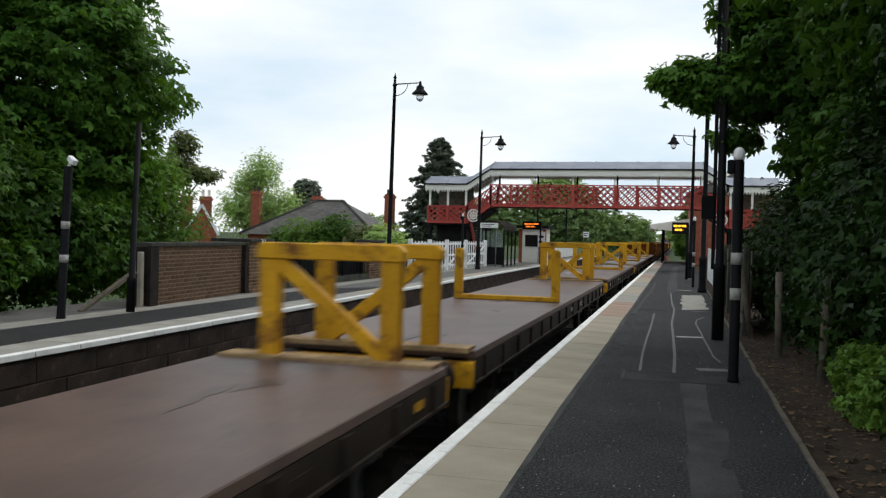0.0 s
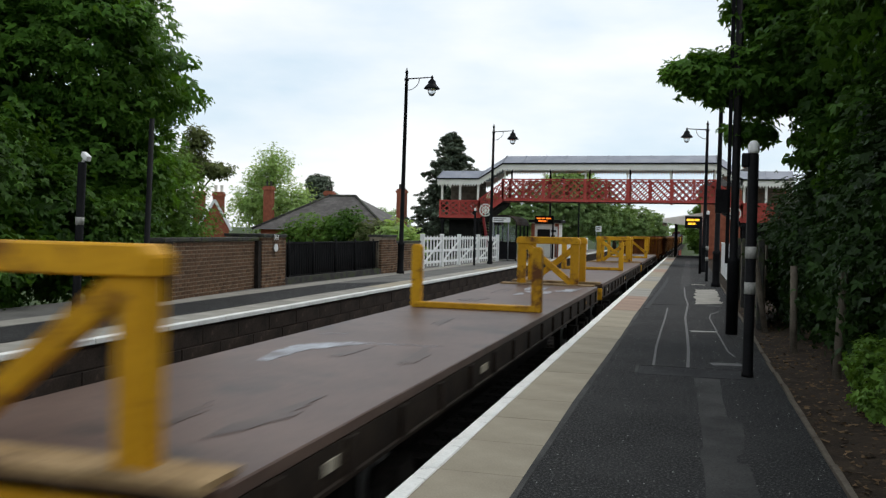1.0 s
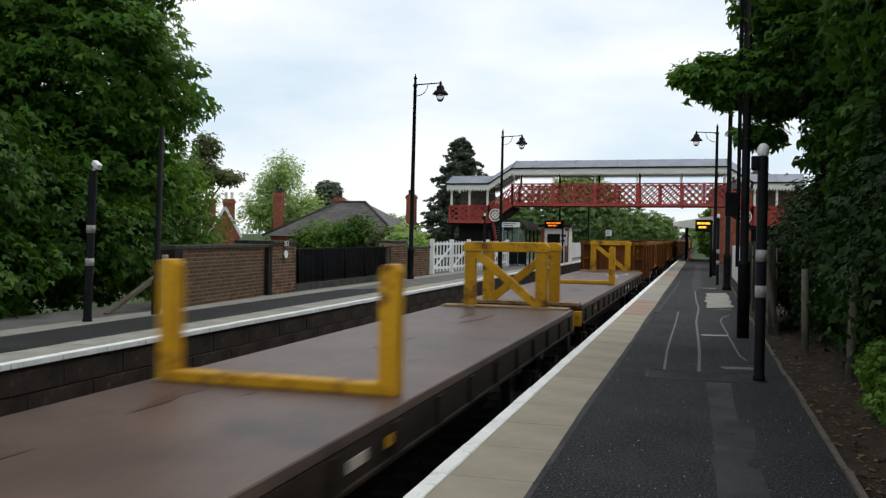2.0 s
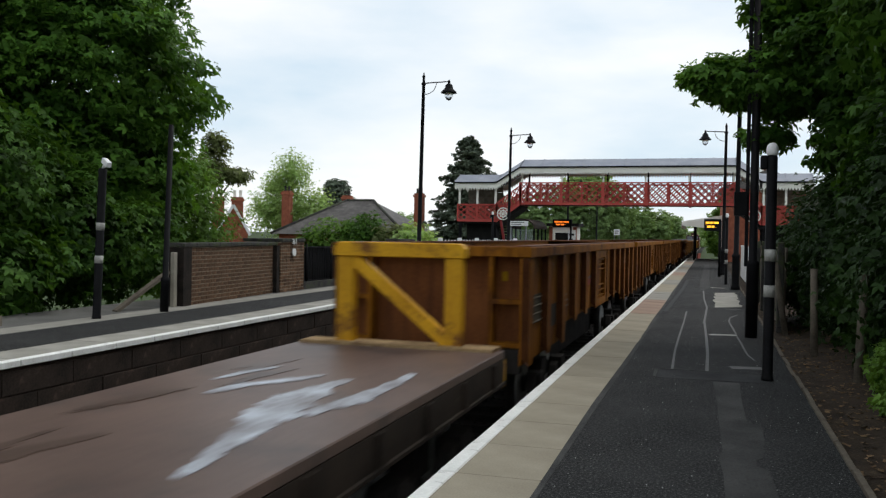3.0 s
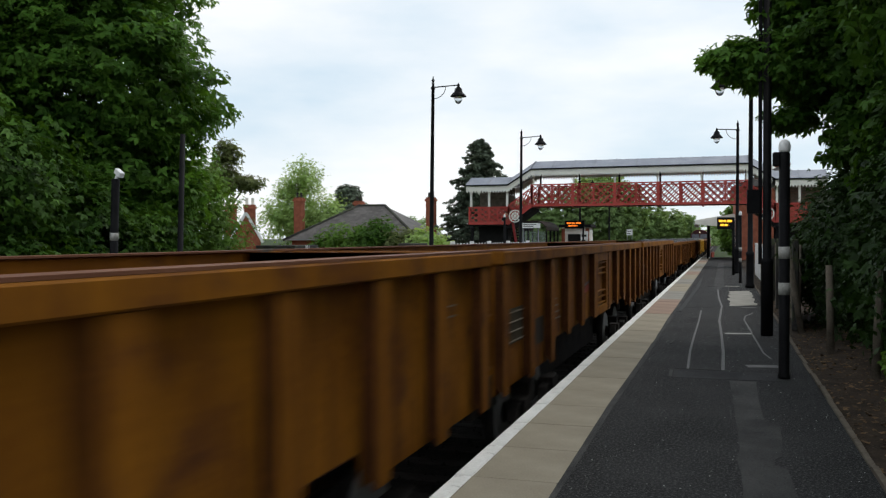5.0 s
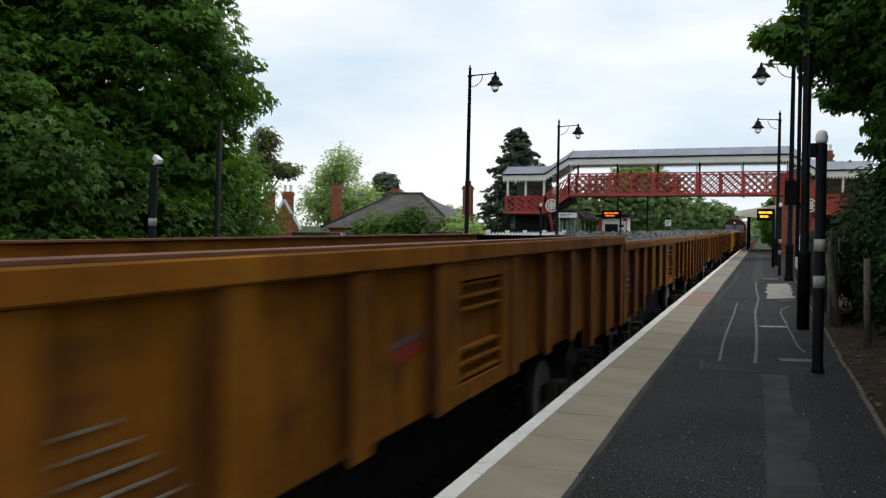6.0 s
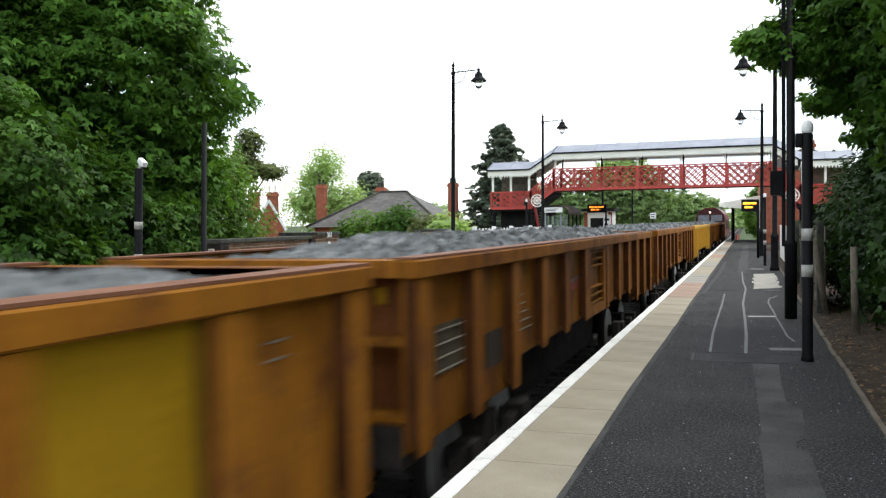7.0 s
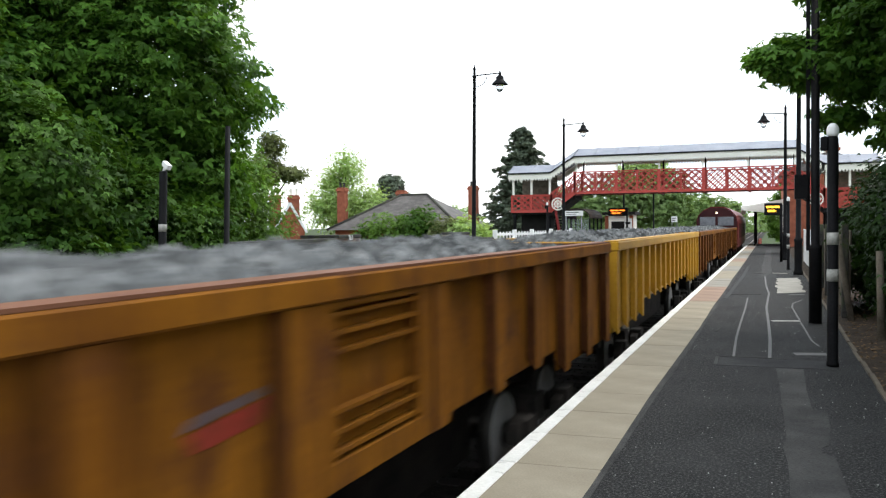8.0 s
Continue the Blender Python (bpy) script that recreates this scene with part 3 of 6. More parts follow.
def end_frame(parent, y, facing):
    """A braced yellow bulkhead at a deck's end: two posts, a beam, one diagonal, and two raking stays."""
    z0, z1, w = 1.28, 2.47, 0.66
    for s in (-w, w):
        bm = bmesh.new()
        box(bm, s - 0.105, s + 0.105, y - 0.07, y + 0.07, z0, z1 - 0.10)
        box(bm, s - 0.12, s + 0.12, y - 0.12, y + 0.12, z0, z0 + 0.03)
        bev(bm, 0.012)
        part("post", bm, FRAME_YELLOW, parent)
    bm = bmesh.new()
    prism(bm, [(-w - 0.13, z1 - 0.17), (w + 0.13, z1 - 0.17), (w + 0.13, z1 - 0.06), (w + 0.07, z1), (-w - 0.07, z1), (-w - 0.13, z1 - 0.06)], "y", y - 0.10, y + 0.10)
    bev(bm, 0.012)
    part("beam", bm, FRAME_YELLOW, parent)
    bm = bmesh.new()
    bar(bm, (facing * (w - 0.06), y, z1 - 0.17), (facing * (-w + 0.06), y, z0 + 0.05), 0.15, 0.12, up=(0, 1, 0))
    bev(bm, 0.01)
    part("brace", bm, FRAME_YELLOW, parent)
    bm = bmesh.new()
    box(bm, -1.16, 1.16, y - 0.20, y + 0.16, z0 - 0.02, z0 + 0.035)
    part("sill", bm, TIMBER_PALE, parent, "pale timber sill")


def u_frame(parent, y):
    z0, z1, w = 1.28, 2.34, 1.02
    for s in (-w, w):
        bm = bmesh.new()
        prism(bm, [(s - 0.085, z0), (s + 0.085, z0), (s + 0.085, z1 - 0.05), (s + 0.05, z1), (s - 0.05, z1), (s - 0.085, z1 - 0.05)], "y", y - 0.075, y + 0.075)
        bev(bm, 0.012)
        part("stanchion", bm, FRAME_YELLOW, parent)
    bm = bmnew((-w, w, y - 0.09, y + 0.09, z0 + 0.002, z0 + 0.10))
    bev(bm, 0.012)
    part("cross_bar", bm, FRAME_YELLOW, parent)


def splash(parent, cx, cy, sx, sy, z, seed, material=SPILL, lobes=5, name="paint_spill"):
    """A thin uneven pool with runs, lying on a deck."""
    rnd = random.Random(seed)
    for k in range(lobes):
        bm = bmesh.new()
        ox, oy = rnd.uniform(-0.5, 0.5) * sx, rnd.uniform(-0.5, 0.5) * sy
        rx, ry = sx * rnd.uniform(0.05, 0.13), rnd.uniform(0.25, 0.62)
        lean = rnd.uniform(-0.6, 0.6)
        ring = []
        for i in range(26):
            a = i / 26 * 2 * math.pi
            r = 1 + 0.35 * math.sin(3 * a + seed + k) + 0.22 * math.sin(7 * a + k) + rnd.uniform(-0.12, 0.12)
            x, y = rx * r * math.cos(a), ry * r * math.sin(a)
            ring.append(bm.verts.new((cx + ox + x + y * lean * 0.3, cy + oy + y, z + 0.001 * k)))
        bm.faces.new(ring)
        bmesh.ops.triangulate(bm, faces=bm.faces[:])
        ex = bmesh.ops.extrude_face_region(bm, geom=bm.faces[:])
        for v in ex["geom"]:
            if isinstance(v, bmesh.types.BMVert):
                v.co.z += 0.003
        part(name, bm, material, parent)


def smear(parent, spine, z, seed, material=SPILL, name="paint_spill"):
    """A thin run of spilled paint along a spine of (x, y, half width), ragged at its edges."""
    rnd = random.Random(seed)
    fine = []
    for (xa, ya, wa), (xb, yb, wb) in zip(spine, spine[1:]):
        for k in range(6):
            u = k / 6
            fine.append((xa + (xb - xa) * u, ya + (yb - ya) * u, wa + (wb - wa) * u))
    fine.append(spine[-1])
    edge = [(x - w * rnd.uniform(0.6, 1.25), y) for x, y, w in fine] + [(x + w * rnd.uniform(0.6, 1.25), y + 0.01) for x, y, w in reversed(fine)]
    bm = bmesh.new()
    prism(bm, edge, "z", z, z + 0.003)
    part(name, bm, material, parent)


def flat_wagon(seed, stanchions=8.75):
    """Its near buffer end at y=0, its far one at FLAT_PITCH; rail top at 0, centred on x=0."""
    rnd = random.Random(seed)
    ob = thing("flat_wagon", pose(0, 0, 0), "long flat railway wagon with wet brown deck and yellow end frames", "railway wagon", "flat wagons of the train")
    y0, y1 = 0.62, FLAT_PITCH - 0.62
    w = 1.22
    bm = bmnew((-w, w, y0, y1, 1.19, 1.28))
    bev(bm, 0.01)
    part("deck", bm, DECK, ob, "wet brown steel deck")
    for s in (-1, 1):
        bm = bmnew((min(s * w, s * (w - 0.09)), max(s * w, s * (w - 0.09)), y0, y1, 0.93, 1.188), (min(s * (w + 0.03), s * (w - 0.12)), max(s * (w + 0.03), s * (w - 0.12)), y0, y1, 0.90, 0.93))
        for i in range(16):
            y = y0 + 0.5 + i * (y1 - y0 - 1) / 15
            a, b = sorted((s * w, s * (w + 0.035)))
            box(bm, a, b, y - 0.05, y + 0.05, 0.94, 1.18)
        part("side_sill", bm, DECK_EDGE, ob)
        a, b = sorted((s * (w + 0.002), s * (w + 0.012)))
        for i in range(5):
            y = rnd.uniform(y0 + 1, y1 - 1)
            part("marking_plate", bmnew((a, b, y, y + rnd.uniform(0.14, 0.34), 1.02, 1.10)), FRAME_YELLOW if i == 0 else DECK_EDGE if i < 3 else PALE_MARK, ob)
    bm = bmnew((-0.30, -0.20, y0, y1, 0.72, 1.188), (0.20, 0.30, y0, y1, 0.72, 1.188))
    part("spine", bm, BOGIE, ob)
    part("underframe", bmnew((-0.7, 0.7, 5.0, FLAT_PITCH - 5.0, 0.35, 0.93)), BOGIE, ob)
    for y, f in ((y0, -1), (y1, 1)):
        bm = bmnew((-w, w, min(y, y + f * 0.10), max(y, y + f * 0.10), 0.86, 1.16))
        bev(bm, 0.01)
        part("headstock", bm, FRAME_YELLOW, ob, "rusty yellow headstock")
        buffers(ob, y + f * 0.10, f)
        end_frame(ob, y - f * 0.09, -f)
    u_frame(ob, stanchions)
    bm = bmnew((0.66, 0.74, FLAT_PITCH - 0.74, FLAT_PITCH - 0.66, 1.283, 1.38))
    bev(bm, 0.015)
    part("tail_lamp", bm, RED_MARK, ob, "small red lamp box")
    for y in (2.8, FLAT_PITCH - 2.8):
        wheelset_parts(ob, y)
    for i in range(5):
        splash(ob, rnd.uniform(-0.5, 0.6), 2.4 + i * 3.4 + rnd.uniform(-0.6, 0.6), 0.9, 0.8, 1.281, seed * 9 + i, DECK_STAIN, 2, "oil_stain")
    return ob


BODY = PITCH - 0.80
RIBS = [0.14, 1.42, 2.69, 3.96, 5.24, 6.62]
RIBS = RIBS + [BODY - y for y in reversed(RIBS)]


def box_wagon(seed, loaded, paint=None, rim=None, patches=(), logo=True, ribs=None, hatch=True):
    """Ribbed open wagon: near end at y=0, body BODY long, rail top at 0, centred on x=0."""
    rnd = random.Random(seed)
    paint, rim = paint or WAGON, rim or WAGON_RIM
    state = "heaped with grey ballast" if loaded else "running empty"
    colour = "bright yellow" if paint is WAGON_YELLOW else "dirty tan-yellow"
    ob = thing("box_wagon", pose(0, 0, 0), f"{colour} ribbed steel open wagon {state}", "railway wagon", "open wagons of the train")
    top, low, mid = 2.33 if loaded else 2.44, 0.97, 1.19
    inner, outer = NEAR_X - 0.14, NEAR_X - 0.02
    # sides
    for s in (-1, 1):
        bm = bmesh.new()
        outline = [(0.0, low), (2.78, low), (2.86, mid + 0.02), (BODY - 2.86, mid + 0.02), (BODY - 2.78, low), (BODY, low), (BODY, top - 0.14), (0.0, top - 0.14)]
        a, b = sorted((s * inner, s * (inner + 0.03)))
        prism(bm, outline, "x", a, b)
        part("side_panel", bm, paint, ob)
        rib_list = ribs or RIBS
        for y in rib_list:
            z = low - 0.01 if (y < 2.75 or y > BODY - 2.75) else mid - 0.0
            bm = bmesh.new()
            a, b = s * (inner + 0.028), s * outer
            half = 0.085 if ribs else 0.135
            pts = [(y - half - 0.01, a), (y - half, b), (y + half, b), (y + half + 0.01, a)]
            vs0 = [bm.verts.new((x, yy, z + (0.10 if x == a else 0.0))) for yy, x in pts]
            vs1 = [bm.verts.new((x, yy, top - 0.145)) for yy, x in pts]
            for i in range(4):
                bm.faces.new((vs0[i], vs0[(i + 1) % 4], vs1[(i + 1) % 4], vs1[i]))
            bm.faces.new(vs0[::-1])
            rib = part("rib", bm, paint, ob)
            # faces turned along the track get the rusty colour with shade painted in
            rib.data.materials.append(paint if ribs else RIB_RUST_SHADE)
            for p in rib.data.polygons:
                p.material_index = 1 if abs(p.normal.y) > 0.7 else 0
        a, b = sorted((s * (inner - 0.02), s * NEAR_X))
        bm = bmnew((a, b, -0.03, BODY + 0.03, top - 0.14, top - 0.006))
        bev(bm, 0.012)
        part("top_rail", bm, paint, ob)
        a, b = sorted((s * (inner - 0.06), s * (NEAR_X - 0.012)))
        part("rim_cap", bmnew((a, b, -0.02, BODY + 0.02, top - 0.004, top + 0.012)), rim, ob, "rust-brown rim")
        # centre bay with its step bars
        c = BODY / 2
        if paint is not WAGON_YELLOW:
            for zz in (1.36, 1.47, 1.58, 1.90, 2.00, 2.10):
                a, b = sorted((s * (inner + 0.03), s * (outer - 0.03)))
                part("step_bar", bmnew((a, b, c - 0.58, c + 0.58, zz, zz + 0.024)), paint, ob)
            for y_a, y_b, z_a, z_b in ((c - 0.81, c + 0.81, 2.15, top - 0.145), (c - 0.81, c + 0.81, mid, 1.33), (c - 0.81, c - 0.58, 1.33, 2.15), (c + 0.58, c + 0.81, 1.33, 2.15)):
                a, b = sorted((s * (inner + 0.03), s * (outer - 0.012)))
                part("bay_plate", bmnew((a, b, y_a, y_b, z_a, z_b)), paint, ob)
        # small fittings of a side: slatted plate, dark hatch, lettering
        a, b = sorted((s * (inner + 0.031), s * (inner + 0.042)))
        if paint is not WAGON_YELLOW:
            plate = part("slatted_plate", bmnew((a, b, 0.58, 1.22, 1.42, 1.80)), PLATE, ob, "dark slatted plate")
            for k in range(4):
                a2, b2 = sorted((s * (inner + 0.043), s * (inner + 0.055)))
                part("slat", bmnew((a2, b2, 0.58, 1.22, 1.44 + k * 0.105, 1.452 + k * 0.105)), DULL_SLAT, plate)
            if hatch:
                part("hatch", bmnew((a, b, 1.90, 2.45, 1.26, 1.58)), DECK_EDGE, ob, "dark hatch")
            y_t = 3.0 if hatch else 1.93
            for k in range(5):
                part("lettering_bar", bmnew((a, b, y_t, y_t + 0.66 - 0.1 * k, 1.46 + k * 0.09, 1.472 + k * 0.09)), DULL_SLAT, ob)
            if s > 0:
                for k in range(2):
                    part("lettering_bar", bmnew((a, b, BODY - 1.0, BODY - 0.82, 1.90 + k * 0.09, 1.912 + k * 0.09)), DULL_SLAT, ob)
        if logo:
            a2, b2 = sorted((s * (inner + 0.031), s * (inner + 0.036)))
            bm = bmesh.new()
            prism(bm, [(c - 1.74, 1.75), (c - 1.12, 1.80), (c - 1.16, 1.84), (c - 1.68, 1.80)], "x", a2, b2)
            part("emblem_stripe", bm, BLUE_MARK, ob)
            bm = bmesh.new()
            prism(bm, [(c - 1.66, 1.65), (c - 1.16, 1.68), (c - 1.12, 1.785), (c - 1.72, 1.735)], "x", a2, b2)
            part("emblem_stripe", bm, RED_MARK, ob)
        for y_a, y_b in patches:
            part("repainted_panel", bmnew((a, b, y_a, y_b, mid + 0.06, top - 0.15)), WAGON_PATCH, ob, "fresher yellow panel")
    # ends
    for y, f in ((0.0, 1), (BODY, -1)):
        ya, yb = sorted((y + f * 0.20, y + f * 0.24))
        bm = bmnew((-inner, inner, ya, yb, 1.16, top - 0.006))
        part("end_panel", bm, paint if paint is WAGON_YELLOW else WAGON_RUST, ob, "rust-stained end panel")
        ya, yb = sorted((y - f * 0.03, y + f * 0.24))
        part("end_rail", bmnew((-inner + 0.02, inner - 0.02, ya, yb, top - 0.13, top - 0.01)), paint, ob)
        for s in (-1, 1):
            ya, yb = sorted((y + f * 0.005, y + f * 0.20))
            a, b = sorted((s * 0.78, s * 0.84))
            part("end_post", bmnew((a, b, ya, yb, 1.05, top - 0.13)), paint, ob)
            for zz in (1.18, 1.72):
                a, b = sorted((s * 0.84, s * (inner + 0.005)))
                part("end_step", bmnew((a, b, ya, yb, zz, zz + 0.06)), paint, ob)
        ya, yb = sorted((y, y + f * 0.2))
        part("headstock", bmnew((-inner, inner, ya, yb, 0.86, 1.16)), BOGIE, ob)
        part("warning_plate", bmnew((0.92, 0.99, y + f * 0.17 - 0.01, y + f * 0.17 + 0.01, 2.0, 2.12)), WAGON_PATCH, ob)
        buffers(ob, y, -f)
    bm = bmnew((-inner, inner, 0.24, BODY - 0.24, 1.18, 1.24), (-0.35, 0.35, 0.1, BODY - 0.1, 0.78, 1.18))
    part("floor_pan", bm, WAGON_IN, ob)
    part("underframe", bmnew((-0.62, 0.62, 4.1, BODY - 4.1, 0.30, 1.17), (-0.55, 0.55, 0.3, 1.1, 0.5, 1.17), (-0.55, 0.55, BODY - 1.1, BODY - 0.3, 0.5, 1.17)), BOGIE, ob)
    for s in (-1, 1):
        a, b = sorted((s * (inner - 0.012), s * (inner - 0.002)))
        part("inner_lining", bmnew((a, b, 0.24, BODY - 0.24, 1.24, top - 0.02)), WAGON_IN, ob, "rusty inside face")
    for y in (2.75, BODY - 2.75):
        wheelset_parts(ob, y)
    if loaded:
        heap(ob, seed)
    return ob


def heap(parent, seed):
    """A heaped load: a lumpy bed and thousands of single stones on it."""
    rnd = np.random.RandomState(seed)
    ny, nx = 90, 18
    ys, xs = np.linspace(0.26, BODY - 0.26, ny), np.linspace(-1.06, 1.06, nx)

    def height(x, y):
        edge = min(1.0, max(0.0, 1.08 - abs(x)) / 0.75) * min(1.0, min(y - 0.2, BODY - 0.2 - y) / 2.2)
        return 2.20 + 0.18 * edge ** 0.8 + 0.02 * math.sin(y * 2.1 + seed) * edge + 0.02 * math.sin(y * 5.3 + x * 4)
    bm = bmesh.new()
    g = [[bm.verts.new((x, y, height(x, y) + rnd.uniform(-0.02, 0.02))) for x in xs] for y in ys]
    for j in range(ny - 1):
        for i in range(nx - 1):
            bm.faces.new((g[j][i], g[j][i + 1], g[j + 1][i + 1], g[j + 1][i]))
    load = part("ballast_load", bm, STONE, parent, "heap of grey broken stone")
    vs, fs = [], []
    shape = np.array([(1, 0, 0), (-0.5, 0.87, 0), (-0.5, -0.87, 0), (0.1, 0.1, 0.8)])
    for _ in range(5200):
        x, y = rnd.uniform(-1.05, 1.05), rnd.uniform(0.3, BODY - 0.3)
        s, a = rnd.uniform(0.04, 0.12), rnd.uniform(0, 6.28)
        q = shape * s * rnd.uniform(0.7, 1.3, (4, 3))
        c, n = math.cos(a), math.sin(a)
        b, z = len(vs), height(x, y) - 0.01
        vs += [(x + c * p[0] - n * p[1], y + n * p[0] + c * p[1], z + p[2]) for p in q]
        fs += [(b, b + 1, b + 3), (b + 1, b + 2, b + 3), (b + 2, b, b + 3)]
    me = bpy.data.meshes.new("loose_stone")
    me.from_pydata(vs, [], fs)
    me.materials.append(STONE)
    ob = new("loose_stone", me)
    ob.parent = load
    tagged(ob, kind="stuff")


def locomotive():
    """Its buffers at y=0, the long body behind; rail top at 0."""
    ob = thing("locomotive", pose(0, 0, 0), "dark maroon diesel locomotive with arched roof at the train's end", "locomotive")
    w = 1.32
    arch = [(-w, 1.0), (w, 1.0), (w, 2.75), (w - 0.10, 3.15), (w - 0.42, 3.50), (0.45, 3.74), (-0.45, 3.74), (-w + 0.42, 3.50), (-w + 0.10, 3.15), (-w, 2.75)]
    bm = bmesh.new()
    prism(bm, arch, "y", 0.9, 20.5)
    part("body", bm, MAROON, ob)
    bm = bmesh.new()
    prism(bm, [(x * 0.97, 1.0 + (z - 1.0) * 0.975) for x, z in arch], "y", 0.60, 0.90)
    part("cab_front", bm, LOCO_DARK, ob, "dark cab front")
    for s in (-1, 1):
        a, b = sorted((s * 0.08, s * 1.08))
        bm = bmnew((a, b, 0.57, 0.62, 2.45, 3.05))
        bev(bm, 0.03)
        part("windscreen", bm, WINDOW, ob, "windscreen mirroring the pale sky")
        bm = bmesh.new()
        tube(bm, (s * 0.95, 0.60, 1.62), (s * 0.95, 0.55, 1.62), 0.12, 0.11, 14)
        part("marker_lamp", bm, GREY_STEEL, ob)
    bm = bmesh.new()
    tube(bm, (0, 0.61, 3.32), (0, 0.57, 3.32), 0.07, 0.07, 12)
    part("top_lamp", bm, HEADLIGHT, ob)
    part("front_beam", bmnew((-w + 0.05, w - 0.05, 0.42, 0.62, 0.75, 1.25)), LOCO_DARK, ob)
    part("fuel_tank", bmnew((-1.2, 1.2, 7.0, 14.0, 0.35, 1.0)), BOGIE, ob)
    for k in range(8):
        bm = bmnew((w, w + 0.02, 4.0 + k * 1.9, 5.4 + k * 1.9, 1.6, 2.6))
        part("side_grille", bm, LOCO_DARK, ob)
    buffers(ob, 0.42, -1)
    for y in (4.0, 17.0):
        wheelset_parts(ob, y)
    return ob


# slack in the couplings, wagon by wagon
SLACK = {1: 0.42, 2: 0.5, 3: 0.25, 4: 0.2, 5: -0.5, 6: -0.47, 7: 0.1}


def build_train():
    flat = flat_wagon(3)
    moving.append((flat, FLAT_STARTS[0]))
    for i in range(1, 5):
        ob = flat_wagon(5, 10.75) if i == 2 else flat_wagon(7, 8.45) if i == 4 else flat_wagon(8, 9.4) if i == 3 else copy_thing(flat, pose(0, 0, 0))
        moving.append((ob, FLAT_STARTS[i]))
    # paint spilled on some of the decks
    smear(moving[2][0], [(-0.55, 4.4, 0.06), (-0.62, 5.2, 0.14), (-0.45, 5.7, 0.24), (-0.15, 6.0, 0.20), (0.2, 6.0, 0.05), (0.75, 6.05, 0.02)], 1.282, 5)
    smear(moving[2][0], [(-0.9, 6.6, 0.04), (-0.65, 6.75, 0.03)], 1.282, 6)
    splash(moving[2][0], 0.2, 15.4, 1.3, 3.4, 1.282, 11, lobes=8)
    last = moving[4][0]
    smear(last, [(0.78, 12.8, 0.03), (0.66, 13.4, 0.09), (0.52, 14.0, 0.15), (0.44, 14.5, 0.24), (0.38, 15.0, 0.20), (0.36, 15.5, 0.12), (0.40, 15.9, 0.05)], 1.282, 23)
    smear(last, [(0.70, 14.4, 0.06), (0.80, 15.0, 0.12), (0.85, 15.6, 0.08), (0.82, 16.4, 0.04)], 1.283, 24)
    smear(last, [(-0.36, 14.9, 0.05), (-0.30, 15.3, 0.09), (-0.10, 15.6, 0.10), (0.10, 16.0, 0.04)], 1.284, 25)
    smear(last, [(-0.68, 15.5, 0.03), (-0.62, 15.9, 0.06), (-0.50, 16.3, 0.03)], 1.284, 26)
    smear(last, [(-0.85, 13.9, 0.04), (-0.78, 14.4, 0.10), (-0.66, 15.0, 0.05)], 1.283, 27, DECK_STAIN, "oil_stain")
    plain = box_wagon(1, False)
    heaped = box_wagon(2, True)
    boxes = {0: plain}
    boxes[1] = box_wagon(4, False, patches=((4.11, 5.09), (BODY - 2.54, BODY - 1.57)), hatch=False)
    for k in (2, 3, 4):
        boxes[k] = copy_thing(plain, pose(0, 0, 0))
    boxes[5] = box_wagon(6, True, patches=((4.11, 5.09), (5.39, 6.47), (BODY - 3.81, BODY - 2.84), (BODY - 2.54, BODY - 1.57)))
    boxes[6], boxes[7] = heaped, copy_thing(heaped, pose(0, 0, 0))
    boxes[8] = box_wagon(9, True, WAGON_YELLOW, WAGON_YELLOW, logo=False, ribs=[0.06 + i * (BODY - 0.12) / 17 for i in range(18)])
    boxes[9], boxes[10] = copy_thing(heaped, pose(0, 0, 0)), copy_thing(heaped, pose(0, 0, 0))
    for k in sorted(boxes):
        moving.append((boxes[k], FIRST_BOX + k * PITCH + SLACK.get(k, 0.0)))
    moving.append((locomotive(), FIRST_BOX + 11 * PITCH - 0.5))


build_train()


# seconds, sideways and upward sway of the bough in the wind
SWAY = [(0.0, 0.0, 0.0), (1.5, -0.0, -0.0), (3.5, -0.02, -0.05), (4.5, 0.03, 0.06), (6.0, 0.4, 0.4), (7.0, 0.39, 0.17), (8.0, 0.17, -0.05)]


def motions():
    walk(bough, [(t, pose(dx, 0, dz)) for t, dx, dz in SWAY])
    for ob, start in moving:
        walk(ob, [(t, pose(TRACK, start - SPEED * t, RAIL_Z)) for t in range(9)])

# ---------------------------------------------------------------- footbridge
BY0, BY1 = 52.0, 54.2


def lattice_panel(bm, x0, x1, z0a, z0b, z1a, z1b, y, n=4, w=0.055):
    """Crossed flat bars filling a panel whose lower and upper edges may slope."""
    def pt(u, v):
        lo, hi = z0a + (z0b - z0a) * u, z1a + (z1b - z1a) * u
        return (x0 + (x1 - x0) * u, y, lo + (hi - lo) * v)
    for k in range(-n + 1, n):
        for flip, off in ((False, -0.012), (True, 0.012)):
            a, b = max(0.0, k / n), min(1.0, 1 + k / n)
            u0, v0, u1, v1 = a, a - k / n, b, b - k / n
            if flip:
                u0, u1 = 1 - u0, 1 - u1
            p, q = Vector(pt(u0, v0)), Vector(pt(u1, v1))
            p.y += off
            q.y += off
            bar(bm, p, q, w, 0.02, up=(0, 1, 0))


